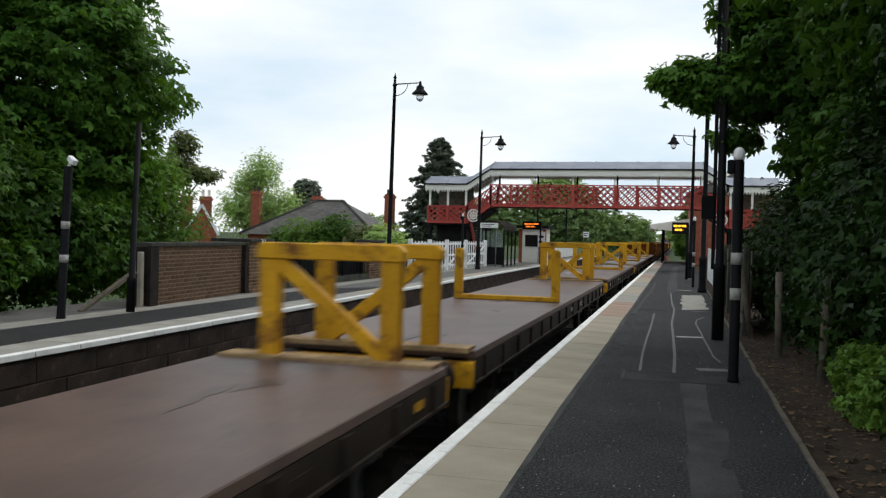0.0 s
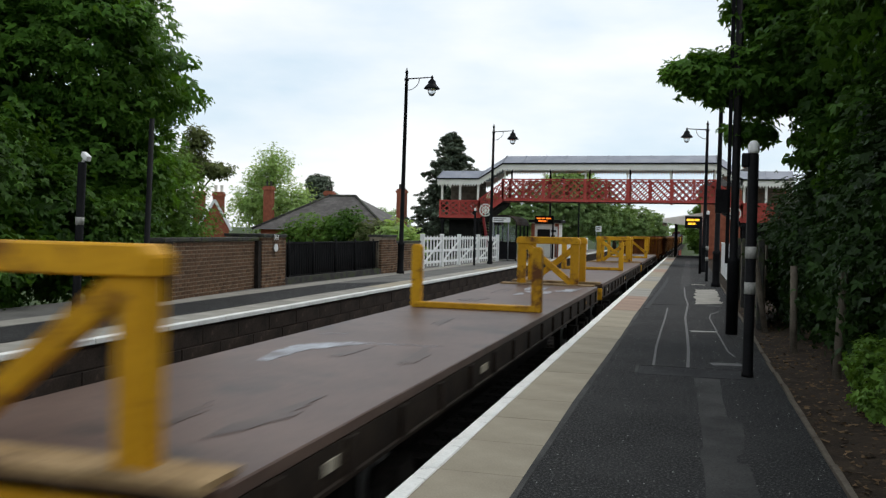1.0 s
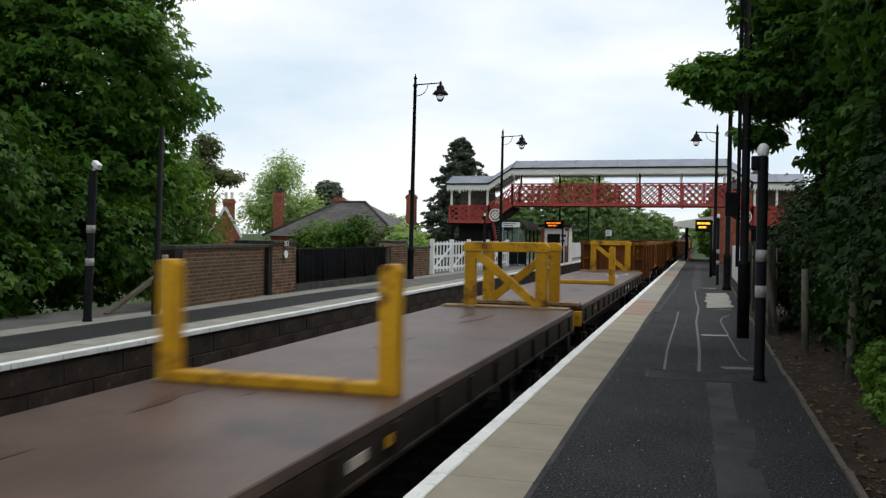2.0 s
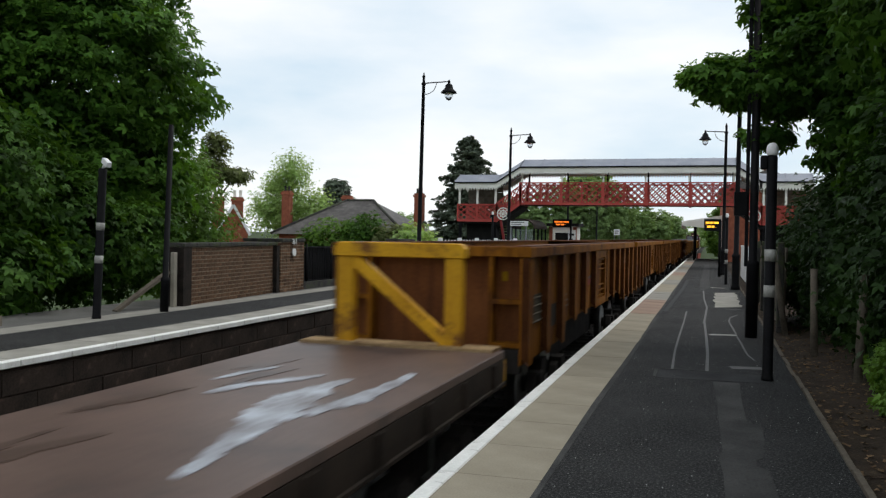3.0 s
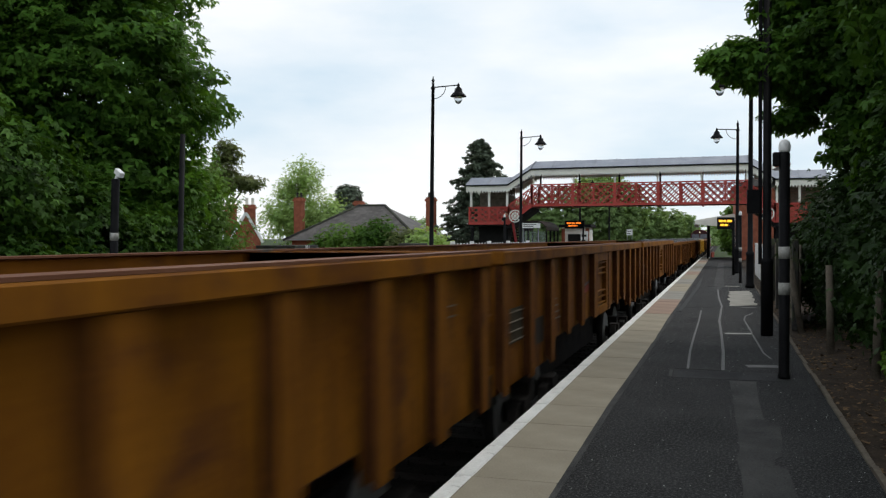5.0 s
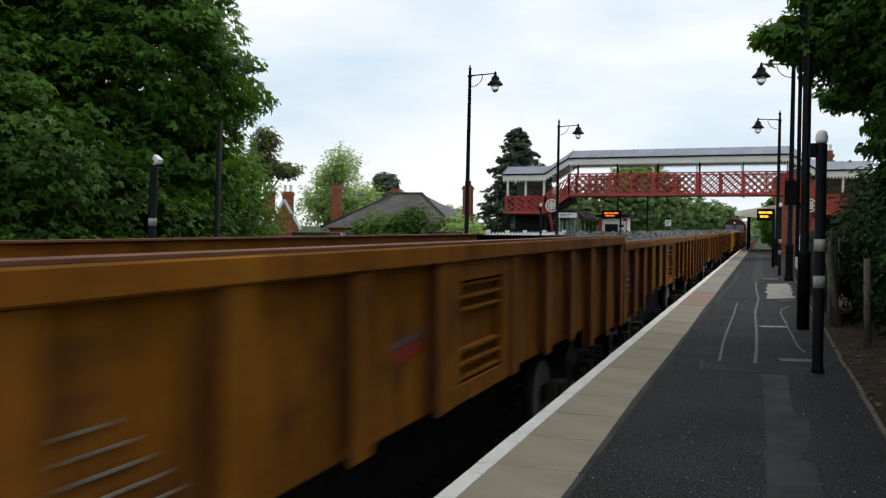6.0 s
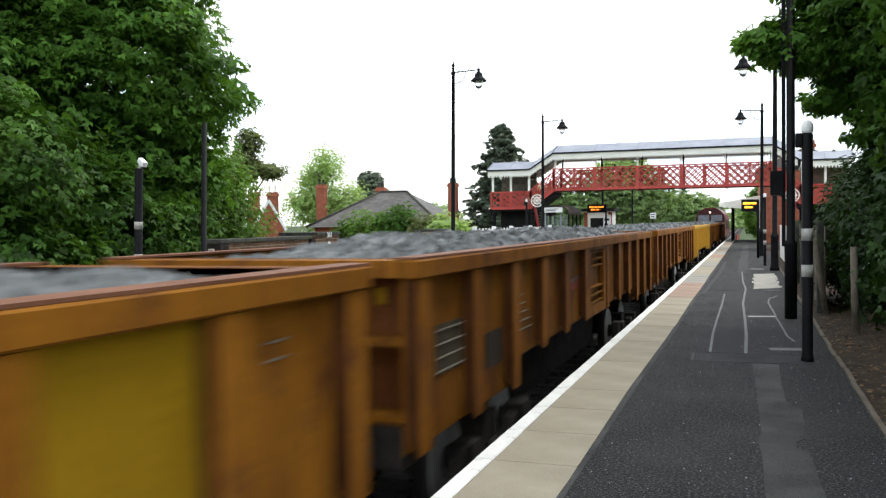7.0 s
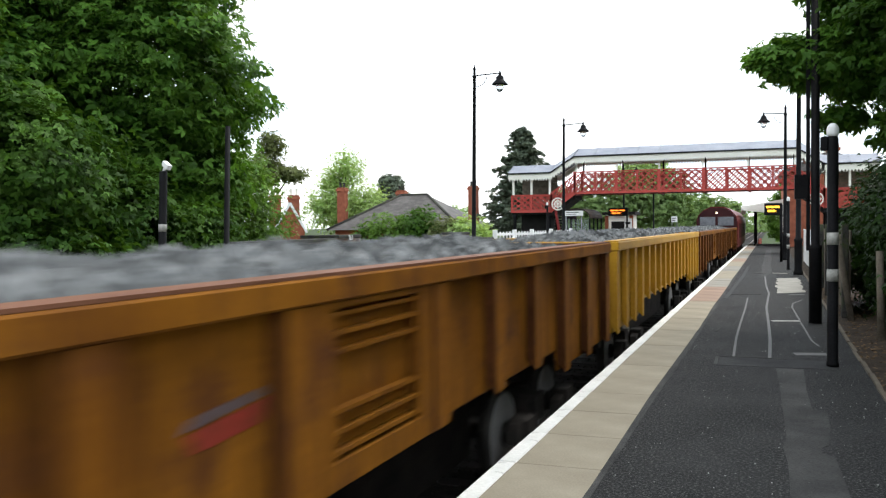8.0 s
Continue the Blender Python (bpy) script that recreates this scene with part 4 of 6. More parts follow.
def parapet(parent, x0, x1, z0a, z0b, h, y, panels, bold):
    """A red lattice parapet from x0 to x1."""
    step = (x1 - x0) / panels
    for i in range(panels):
        a, b = x0 + i * step, x0 + (i + 1) * step
        za, zb = z0a + (z0b - z0a) * i / panels, z0a + (z0b - z0a) * (i + 1) / panels
        bm = bmesh.new()
        lattice_panel(bm, a, b, za + 0.10, zb + 0.10, za + h - 0.05, zb + h - 0.05, y, n=3, w=0.066)
        part("lattice", bm, RED, parent)
    for i in range(panels + 1):
        x, z = x0 + i * step, z0a + (z0b - z0a) * i / panels
        w = 0.085 if i % 2 == bold else 0.05
        part("post", bmnew((x - w, x + w, y - 0.06, y + 0.06, z, z + h)), RED, parent)
    for lo, hi, d in ((0.0, 0.14, 0.05), (h - 0.07, h, 0.055)):
        bm = bmesh.new()
        prism(bm, [(x0, z0a + lo), (x1, z0b + lo), (x1, z0b + hi), (x0, z0a + hi)], "y", y - d, y + d)
        part("rail", bm, RED, parent)


def valance(parent, x0, x1, za, zb, y, name="valance"):
    """A cream board with a toothed lower edge."""
    bm = bmesh.new()
    n = max(2, int((x1 - x0) / 0.16))
    d = 0.0125
    edge = []
    for i in range(n, 0, -1):
        u, v = i / n, (i - 0.5) / n
        edge += [(x0 + (x1 - x0) * u, za + (zb - za) * u - 0.30), (x0 + (x1 - x0) * v, za + (zb - za) * v - 0.46)]
    prism(bm, [(x0, za), (x1, zb), *edge, (x0, za - 0.30)], "y", y - d, y + d)
    part(name, bm, CREAM, parent)


def roof_piece(parent, x0, x1, za, zb, ridge=0.50):
    """A pitched roof over the walkway with its gutter."""
    ym = (BY0 + BY1) / 2
    bm = bmesh.new()
    prof = [(BY0 - 0.28, 0.0), (ym, ridge), (BY1 + 0.28, 0.0), (BY1 + 0.28, 0.06), (ym, ridge + 0.08), (BY0 - 0.28, 0.06)]
    lo = [bm.verts.new((x0, y, za + z)) for y, z in prof]
    hi = [bm.verts.new((x1, y, zb + z)) for y, z in prof]
    for i in range(6):
        bm.faces.new((lo[i], lo[(i + 1) % 6], hi[(i + 1) % 6], hi[i]))
    bm.faces.new(lo)
    bm.faces.new(hi)
    roof = part("roof", bm, BRIDGE_ROOF, parent, "blue-grey sheet roof")
    n = max(1, int(abs(x1 - x0) / 1.2))
    for i in range(n + 1):
        u = i / n
        x, z = x0 + (x1 - x0) * u, za + (zb - za) * u
        bm = bmesh.new()
        bar(bm, (x, BY0 - 0.28, z + 0.075), (x, ym, z + ridge + 0.095), 0.05, 0.03)
        part("roof_batten", bm, BRIDGE_ROOF, roof)
    bm = bmesh.new()
    bar(bm, (x0, BY0 - 0.32, za + 0.0), (x1, BY0 - 0.32, zb + 0.0), 0.09, 0.07)
    part("gutter", bm, BLACK, parent)
    for y in (BY0 - 0.26, BY1 + 0.26):
        valance(parent, x0, x1, za - 0.01, zb - 0.01, y)


def roundel(parent, x, z, y):
    """A pale cast disc with dark spokes between."""
    bm = bmesh.new()
    for r in (0.36, 0.20):
        for i in range(24):
            a, b = i / 24 * 2 * math.pi, (i + 1) / 24 * 2 * math.pi
            bar(bm, (x + r * math.cos(a), y, z + r * math.sin(a)), (x + r * math.cos(b), y, z + r * math.sin(b)), 0.06, 0.05, up=(0, 1, 0))
    for i in range(8):
        a = i / 8 * 2 * math.pi
        bar(bm, (x, y, z), (x + 0.3 * math.cos(a), y, z + 0.3 * math.sin(a)), 0.04, 0.04, up=(0, 1, 0))
    part("roundel", bm, CREAM, parent, "cream cast roundel")


def footbridge():
    ob = thing("footbridge", pose(0, 0, 0), "red lattice railway footbridge with cream valance and grey roof", "footbridge")
    xl, xr, deck, eave, h = -11.1, 1.35, 3.55, 5.80, 1.36
    for y in (BY0, BY1):
        parapet(ob, xl, xr, deck, deck, h, y, 10, 0)
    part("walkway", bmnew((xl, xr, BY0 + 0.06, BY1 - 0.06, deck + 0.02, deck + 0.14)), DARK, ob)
    bm = bmesh.new()
    for i in range(6):
        x = xl + (xr - xl) * i / 5
        box(bm, x - 0.06, x + 0.06, BY0, BY1, deck - 0.06, deck + 0.02)
    part("cross_beam", bm, DARK_RED, ob)
    roof_piece(ob, xl, xr, eave, eave)
    for i in range(6):
        x = xl + 0.1 + (xr - xl - 0.2) * i / 5
        for y in (BY0, BY1):
            # back posts are the shaded copy: near-black where the front ones are cream
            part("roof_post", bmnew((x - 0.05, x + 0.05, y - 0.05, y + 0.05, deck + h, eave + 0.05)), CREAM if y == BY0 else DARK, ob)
    for side, x_in, x_mid, x_out in (("l", xl, -12.55, -15.05), ("r", xr, 2.75, 5.30)):
        low = 2.48
        # sloping flight between the span and the landing
        xs = sorted((x_in, x_mid))
        za, zb = (low, deck) if side == "l" else (deck, low)
        for y in (BY0, BY1):
            parapet(ob, xs[0], xs[1], za, zb, h - 0.15, y, 2, 3)
        bm = bmesh.new()
        prism(bm, [(xs[0], za - 0.25), (xs[1], zb - 0.25), (xs[1], zb + 0.16), (xs[0], za + 0.16)], "y", BY0 + 0.07, BY1 - 0.07)
        part("stair_flight", bm, DARK, ob)
        bm = bmesh.new()
        tri = [(xs[0], za - 0.02), (xs[1], zb - 0.04), (xs[1], zb + 0.14), (xs[0], za + 0.55)] if side == "l" else [(xs[0], za - 0.04), (xs[1], zb - 0.02), (xs[1], zb + 0.55), (xs[0], za + 0.14)]
        prism(bm, tri, "y", BY0 - 0.065, BY0 - 0.055)
        part("spandrel", bm, RED, ob)
        roundel(ob, x_mid + (0.42 if side == "l" else -0.42), low + 0.50, BY0 - 0.10)
        roof_piece(ob, xs[0], xs[1], 4.88 if side == "l" else eave, eave if side == "l" else 4.88)
        # landing
        ls = sorted((x_mid, x_out))
        for y in (BY0, BY1):
            parapet(ob, ls[0], ls[1], low, low, 1.10, y, 2, 3)
        part("landing", bmnew((ls[0], ls[1], BY0 + 0.06, BY1 + 1.5, low - 0.10, low + 0.10)), DARK, ob)
        roof_piece(ob, ls[0] - 0.15, ls[1] if side == "l" else ls[1] + 0.15, 4.88, 4.88)
        for x in (ls[0] + 0.1, (ls[0] + ls[1]) / 2, ls[1] - 0.1):
            part("roof_post", bmnew((x - 0.06, x + 0.06, BY0 - 0.04, BY0 + 0.08, low + 1.1, 4.93)), CREAM, ob)
        for k in range(8):
            part("back_board", bmnew((ls[0] + 0.1, ls[1] - 0.1, BY1 - 0.14, BY1 - 0.08, low + 1.12 + k * 0.16, low + 1.27 + k * 0.16)), TIMBER, ob)
        for x in (ls[0] + 0.15, ls[1] - 0.15):
            for y in (BY0 + 0.1, BY1 - 0.1):
                bm = bmesh.new()
                lathe(bm, [(0.16, 0), (0.16, 0.25), (0.11, 0.32), (0.10, 2.15), (0.15, 2.25), (0.15, 2.38)], 12, (x, y, 0))
                part("column", bm, BLACK, ob)
        # plain near-black box that fills the space below the landing
        part("under_landing_box", bmnew((ls[0] + 0.35, ls[1] - 0.3, BY0 + 0.9, BY1 - 0.15, 0.0, low - 0.11)), DARK, ob, "plain dark box beneath the landing")
        # stairs down, away along the platform
        bm = bmesh.new()
        for k in range(13):
            box(bm, ls[0] + 0.3, ls[1] - 0.3, BY1 + 1.5 + k * 0.27, BY1 + 1.79 + k * 0.27, low - 0.18 - k * 0.18, low - 0.06 - k * 0.18)
        part("stair_tread", bm, DARK, ob)
        bm = bmesh.new()
        x_leg = x_mid + (0.25 if side == "l" else -0.25)
        bar(bm, (x_leg, BY0 + 0.05, low + 0.1), (x_leg + (0.45 if side == "l" else -0.45), BY0 + 0.05, 0.0), 0.14, 0.14)
        part("raking_leg", bm, DARK_RED, ob)
    return ob


footbridge()

# ---------------------------------------------------------------- posts and lamps


def lamp_post(x, y, h, arm, label, lean=0.0, k=1.0):
    """A tall black heritage post: stepped base, finial, scrolled arm and hanging lantern. arm: +1 to the right, -1 to the left."""
    ob = thing("street_lamp", pose(x, y, 0, 0, lean, 0), label, "lamp post", "lamp posts of the station")
    bm = bmesh.new()
    lathe(bm, [(0.15, 0), (0.15, 0.1), (0.12, 0.14), (0.12, 1.05), (0.135, 1.08), (0.135, 1.14), (0.085, 1.2), (0.075, h * 0.5), (0.06, h - 0.5), (0.085, h - 0.48), (0.085, h - 0.42), (0.05, h - 0.38), (0.045, h - 0.2), (0.07, h - 0.18), (0.03, h - 0.1), (0.012, h)], 14)
    part("post", bm, BLACK, ob)
    bm = bmesh.new()
    z = h - 0.42
    tube(bm, (0, 0, z), (arm * k, 0, z + 0.05), 0.025, 0.02, 8)
    for i in range(10):
        a, b = i / 10 * 1.57, (i + 1) / 10 * 1.57
        tube(bm, (arm * (0.05 + 0.45 * math.sin(a)), 0, z - 0.42 + 0.42 * (1 - math.cos(a))), (arm * (0.05 + 0.45 * math.sin(b)), 0, z - 0.42 + 0.42 * (1 - math.cos(b))), 0.014, 0.014, 6)
    part("arm", bm, BLACK, ob)
    bm = bmesh.new()
    shape = [(0.02, 0.12), (0.05, 0.05), (0.05, -0.02), (0.14, -0.10), (0.15, -0.20), (0.19, -0.24), (0.30, -0.36), (0.30, -0.385), (0.16, -0.39)]
    lathe(bm, [(r * k, v * k) for r, v in shape][::-1], 16, (arm * k, 0, z))
    hood = part("hood", bm, BLACK, ob)
    bm = bmesh.new()
    lathe(bm, [(r * k, v * k) for r, v in ((0.02, -0.66), (0.09, -0.62), (0.15, -0.50), (0.165, -0.39))], 16, (arm * k, 0, z))
    part("globe", bm, LANTERN, ob, "clear glass lantern bowl")
    return ob


LAMP_LABEL = "tall black heritage lamp post with hanging lantern on the platform"
lamp_post(-10.53, 31.1, 7.75, 1, LAMP_LABEL, 0.8)
lamp_post(-9.91, 43.6, 7.20, 1, LAMP_LABEL, 0.5)
lamp_post(0.83, 30.0, 7.35, -1, LAMP_LABEL, 0.2, 0.97)
lamp_post(0.60, 42.0, 7.0, -1, LAMP_LABEL, 0.2, 0.92)
lamp_post(-6.9 - 4.0, 88.0, 6.6, 1, LAMP_LABEL)
lamp_post(-11.0, 70.0, 6.6, 1, LAMP_LABEL)


DULL_WHITE = mat("grimy_white_band", (0.22, 0.22, 0.20), (0.42, 0.41, 0.38), rough=0.7, scale=8, fine=60)


def camera_post(x, y, h, bands, label, dome=False, lean=0.0, r=0.085):
    ob = thing("cctv_post", pose(x, y, 0, 0, lean, 0), label, "camera post", "camera posts of the station")
    bm = bmesh.new()
    lathe(bm, [(r * 1.15, 0), (r * 1.15, 0.04), (r, 0.06), (r, h - 0.12), (r * 0.8, h - 0.1)], 14)
    part("post", bm, BLACK, ob)
    for z in bands:
        bm = bmesh.new()
        lathe(bm, [(r + 0.004, z), (r + 0.004, z + 0.14)], 14)
        part("band", bm, DULL_WHITE, ob, "white painted band")
    bm = bmesh.new()
    if dome:
        lathe(bm, [(r * 0.95, h - 0.10), (r * 1.1, h - 0.07), (r * 1.1, h - 0.02), (r * 0.9, h + 0.02), (r * 0.5, h + 0.045), (0.01, h + 0.05)], 16)
        bracket = bmnew((-r - 0.07, -r + 0.01, -0.05, 0.05, h - 0.26, h - 0.10))
        bev(bracket, 0.012)
        part("bracket", bracket, BLACK, ob)
    else:
        box(bm, -0.10, 0.10, -0.05, 0.05, -0.045, 0.055, pose(0.09, -0.02, h, 0, 28, -20))
        tube(bm, (0, 0, h - 0.12), (0.06, 0, h + 0.02), 0.03)
        bev(bm, 0.015)
    part("camera_head", bm, WHITE, ob, "white camera housing")
    return ob


CCTV = "black camera post with two white bands"
camera_post(-10.7, 13.3, 2.85, (1.02, 1.62), CCTV, lean=2.2, r=0.075)
camera_post(0.68, 10.85, 2.74, (0.98, 1.40), CCTV, dome=True, r=0.061)
camera_post(-10.1, 41.0, 2.75, (), "slim black camera post with white dome", dome=True, r=0.05)
camera_post(0.59, 33.3, 2.55, (0.75, 1.15), "slim black camera post with white dome", dome=True, r=0.05)
camera_post(-10.6, 62.0, 2.75, (), "slim black camera post with white dome", dome=True, r=0.05)


def plain_pole(x, y, h, r, label, lean=0.0, thick=1.2, name="pole"):
    ob = thing(name, pose(x, y, 0, 0, lean, 0), label, "pole")
    bm = bmesh.new()
    lathe(bm, [(r * 1.42, 0), (r * 1.42, thick), (r * 1.5, thick + 0.02), (r * 1.5, thick + 0.08), (r, thick + 0.1), (r * 0.85, h)], 14)
    part("shaft", bm, BLACK, ob)
    return ob


plain_pole(-10.45, 15.0, 3.75, 0.06, "slim black pole in front of the trees", 1.8, 0.6)
big = plain_pole(0.70, 15.5, 8.5, 0.07, "tall black pole with thick base and cable duct")
part("cable_duct", bmnew((-0.14, -0.08, -0.04, 0.04, 1.2, 8.0)), BLACK, big)
part("junction_box", bmnew((-0.32, -0.12, -0.12, 0.12, 2.05, 2.45)), BLACK, big)


def info_display(x, y, z, w, label, led, facing=0):
    """A hanging departure board; its rows are too small to read."""
    ob = thing("departure_board", pose(x, y, 0, 0, 0, facing), label, "departure board")
    bm = bmnew((-w, w, -0.12, 0.12, z - 0.26, z + 0.26))
    bev(bm, 0.02)
    part("housing", bm, BLACK, ob)
    for k, (a, b) in enumerate(((-0.8, 0.7), (-0.62, 0.35))):
        for u, v in ((a, a + 0.45), (a + 0.52, a + 0.85), (a + 0.95, b)):
            part("led_line", bmnew((u * w, v * w, -0.128, -0.122, z + 0.05 - 0.17 * k, z + 0.14 - 0.17 * k)), led, ob, "glowing amber line")
    bm = bmesh.new()
    tube(bm, (w * 0.9, 0, 0), (w * 0.9, 0, z + 0.2), 0.06)
    part("post", bm, BLACK, ob)
    return ob


info_display(-9.15, 56.0, 2.50, 0.62, "amber departure board on the far platform", LED)
info_display(0.10, 40.0, 2.27, 0.36, "amber departure board on the near platform", LED_Y)

# ---------------------------------------------------------------- boundary of the far platform


def brick_wall(name, p0, p1, h, thick, label, separate, coping=True):
    """Stretcher-bond wall from p0 to p1 on its ground line; the first 300 bricks stand alone, the rest is joined."""
    p0, p1 = Vector((*p0, 0)), Vector((*p1, 0))
    length = (p1 - p0).length
    ang = math.degrees(math.atan2(p1.y - p0.y, p1.x - p0.x))
    ob = thing(name, pose(p0.x, p0.y, 0, 0, 0, ang), label, "wall", kind="structure")
    part("core", bmnew((0.004, length - 0.004, 0.004, thick - 0.012, -0.6, h - 0.002)), MORTAR, ob)
    bl, bh = 0.245, 0.0912
    gap = 0.020
    unit = bmnew((0.0, bl - gap, 0.0, 0.10, 0.0, bh - gap))
    unit_me = mesh("brick", unit, BRICK)
    rest = bmesh.new()
    rows, made = int(h / bh), 0
    for r in range(rows):
        n = int(length / bl)
        for i in range(n + 1):
            x = i * bl - (bl / 2 if r % 2 else 0)
            a, b = max(0.0, x), min(length, x + bl - gap)
            if b - a < 0.03:
                continue
            full = b - a > bl - gap - 0.004
            for y, face in ((-random.uniform(0, 0.006), True), (thick - 0.10, False)):
                if full and face and made < separate:
                    share("brick", unit_me, ob, pose(a, y, r * bh))
                    made += 1
                elif face:
                    box(rest, a, b, y, y + 0.10, r * bh, r * bh + bh - gap)
    if len(rest.faces):
        tagged(part("brickwork", rest, BRICK_J, ob), kind="stuff")
    else:
        rest.free()
    if coping:
        n = max(1, round(length / 0.55))
        for i in range(n):
            bm = bmnew((i * length / n + 0.004, (i + 1) * length / n - 0.004, -0.05, thick + 0.05, h, h + 0.09))
            bev(bm, 0.012)
            part("coping_stone", bm, COPING, ob)
    return ob


PALE_TIMBER = mat("bleached_timber", (0.22, 0.20, 0.16), (0.36, 0.33, 0.27), rough=0.85, scale=3, fine=50)
SOOT_BRICK = mat("soot_black_brick", (0.008, 0.007, 0.006), (0.035, 0.027, 0.022), rough=0.9, scale=4, fine=40, bump=0.5)
WALL_LABEL = "dark brick boundary wall with stone coping"
long_wall = brick_wall("wall_brick_1", (-10.85, 16.2), (-11.25, 21.2), 1.28, 0.34, WALL_LABEL, 300)
for a, b, c in ((-0.01, 0.34, 0.045), (4.80, 4.99, 0.11)):
    part("end_pier", bmnew((a, b, -c, 0.30, -0.1, 1.276)), SOOT_BRICK, long_wall, "soot-black end pier")
brick_wall("wall_brick_2", (-11.12, 21.2), (-11.16, 22.7), 1.37, 1.10, "dark brick pilaster section with stone coping", 0)
pale_post = thing("post", pose(-10.93, 16.02, 0), "pale weathered timber post at the end of the brick wall", "post")
bm = bmnew((-0.05, 0.05, -0.06, 0.06, -0.2, 1.17))
bev(bm, 0.012)
part("shaft", bm, PALE_TIMBER, pale_post)
brick_wall("wall_brick_3", (-11.08, 30.5), (-11.02, 32.0), 1.36, 0.5, "square dark brick pier with stone cap", 0)
brick_wall("wall_brick_4", (-11.12, 32.0), (-11.05, 35.2), 1.12, 0.34, WALL_LABEL, 0)


def railing_panel():
    """The black iron panel between the brick piers, on a low stone kerb."""
    ob = thing("iron_railing", pose(0, 0, 0), "black painted iron railing panel between brick piers", "railing")
    p0, p1 = Vector((-11.32, 22.7, 0)), Vector((-11.22, 30.5, 0))
    d = (p1 - p0).normalized()
    bm = bmesh.new()
    bar(bm, p0 + Vector((0, 0, 0.10)), p1 + Vector((0, 0, 0.10)), 0.3, 0.2)
    part("kerb", bm, COPING, ob)
    bm = bmesh.new()
    bar(bm, p0 + Vector((-0.1, 0, 0.70)), p1 + Vector((-0.1, 0, 0.70)), 0.03, 1.0, up=(0, 0, 1))
    part("sheet", bm, BLACK, ob)
    for z, w in ((0.22, 0.05), (1.20, 0.07)):
        bm = bmesh.new()
        bar(bm, p0 + Vector((0, 0, z)), p1 + Vector((0, 0, z)), w, 0.05)
        part("rail", bm, BLACK, ob)
    n = 48
    for i in range(n):
        p = p0 + d * ((p1 - p0).length * (i + 0.5) / n)
        bm = bmesh.new()
        tube(bm, p + Vector((0, 0, 0.2)), p + Vector((0, 0, 1.22)), 0.012, 0.012, 5)
        part("bar", bm, BLACK, ob)
    for i in range(5):
        p = p0 + d * ((p1 - p0).length * (i + 0.25) / 4.6)
        bm = bmesh.new()
        tube(bm, p + Vector((0.03, 0, 0.1)), p + Vector((0.03, 0, 1.30)), 0.035, 0.03, 8)
        part("stanchion", bm, BLACK, ob)
    return ob


railing_panel()


def white_fence():
    """White timber gates and fence beside the far platform."""
    ob = thing("white_fence", pose(0, 0, 0), "white painted timber gate and paling fence", "fence")
    pts = [Vector((-11.10, 35.7, 0)), Vector((-10.95, 38.2, 0)), Vector((-10.8, 40.7, 0)), Vector((-10.65, 44.0, 0)), Vector((-10.45, 47.8, 0))]
    for a, b in zip(pts, pts[1:]):
        for z in (0.25, 0.75, 1.30):
            bm = bmesh.new()
            bar(bm, a + Vector((0, 0, z)), b + Vector((0, 0, z)), 0.05, 0.11)
            part("rail", bm, WHITE, ob)
        n = max(3, int((b - a).length / 0.40))
        for i in range(n):
            p = a.lerp(b, (i + 0.5) / n)
            part("pale", bmnew((p.x - 0.02, p.x + 0.02, p.y - 0.05, p.y + 0.05, 0.08, 1.42)), WHITE, ob)
        bm = bmesh.new()
        bar(bm, a + Vector((0.04, 0, 0.2)), b + Vector((0.04, 0, 1.25)), 0.03, 0.09)
        part("brace", bm, WHITE, ob)
    for p in pts:
        bm = bmnew((p.x - 0.09, p.x + 0.09, p.y - 0.09, p.y + 0.09, 0, 1.50))
        bev(bm, 0.02)
        part("gate_post", bm, WHITE, ob)
    return ob


white_fence()


def shelter():
    """The dark glazed waiting shelter with a barrel roof."""
    ob = thing("waiting_shelter", pose(-10.4, 49.0, 0), "dark brown waiting shelter with barrel roof", "shelter")
    w, d = 1.9, 1.3
    bm = bmesh.new()
    prof = [(d * math.cos(a) * 0.62, 2.05 + 0.55 * math.sin(a)) for a in [i / 10 * math.pi for i in range(11)]]
    prism(bm, prof + [(x * 1.04, z + 0.05) for x, z in reversed(prof)], "y", -0.2, 3.8)
    part("roof", bm, DECK_EDGE, ob, "brown barrel roof")
    for y in (0.0, 1.2, 2.4, 3.6):
        for x in (-0.78, 0.78):
            part("upright", bmnew((x - 0.04, x + 0.04, y - 0.04, y + 0.04, 0, 2.1)), BLACK, ob)
    for x in (-0.78, -0.30, 0.30, 0.78):
        part("end_mullion", bmnew((x - 0.03, x + 0.03, -0.03, 0.03, 0, 2.3)), BLACK, ob)
    part("lower_panel", bmnew((-0.76, 0.76, -0.02, 0.02, 0.1, 1.1)), BLACK, ob)
    part("lower_panel", bmnew((-0.80, -0.77, 0, 3.6, 0.1, 1.1)), BLACK, ob)
    part("end_pane", bmnew((-0.76, 0.76, -0.01, 0.01, 1.12, 2.05)), GLASS, ob)
    part("bench", bmnew((-0.7, -0.3, 0.3, 3.3, 0.45, 0.5)), BLACK, ob)
    return ob


shelter()


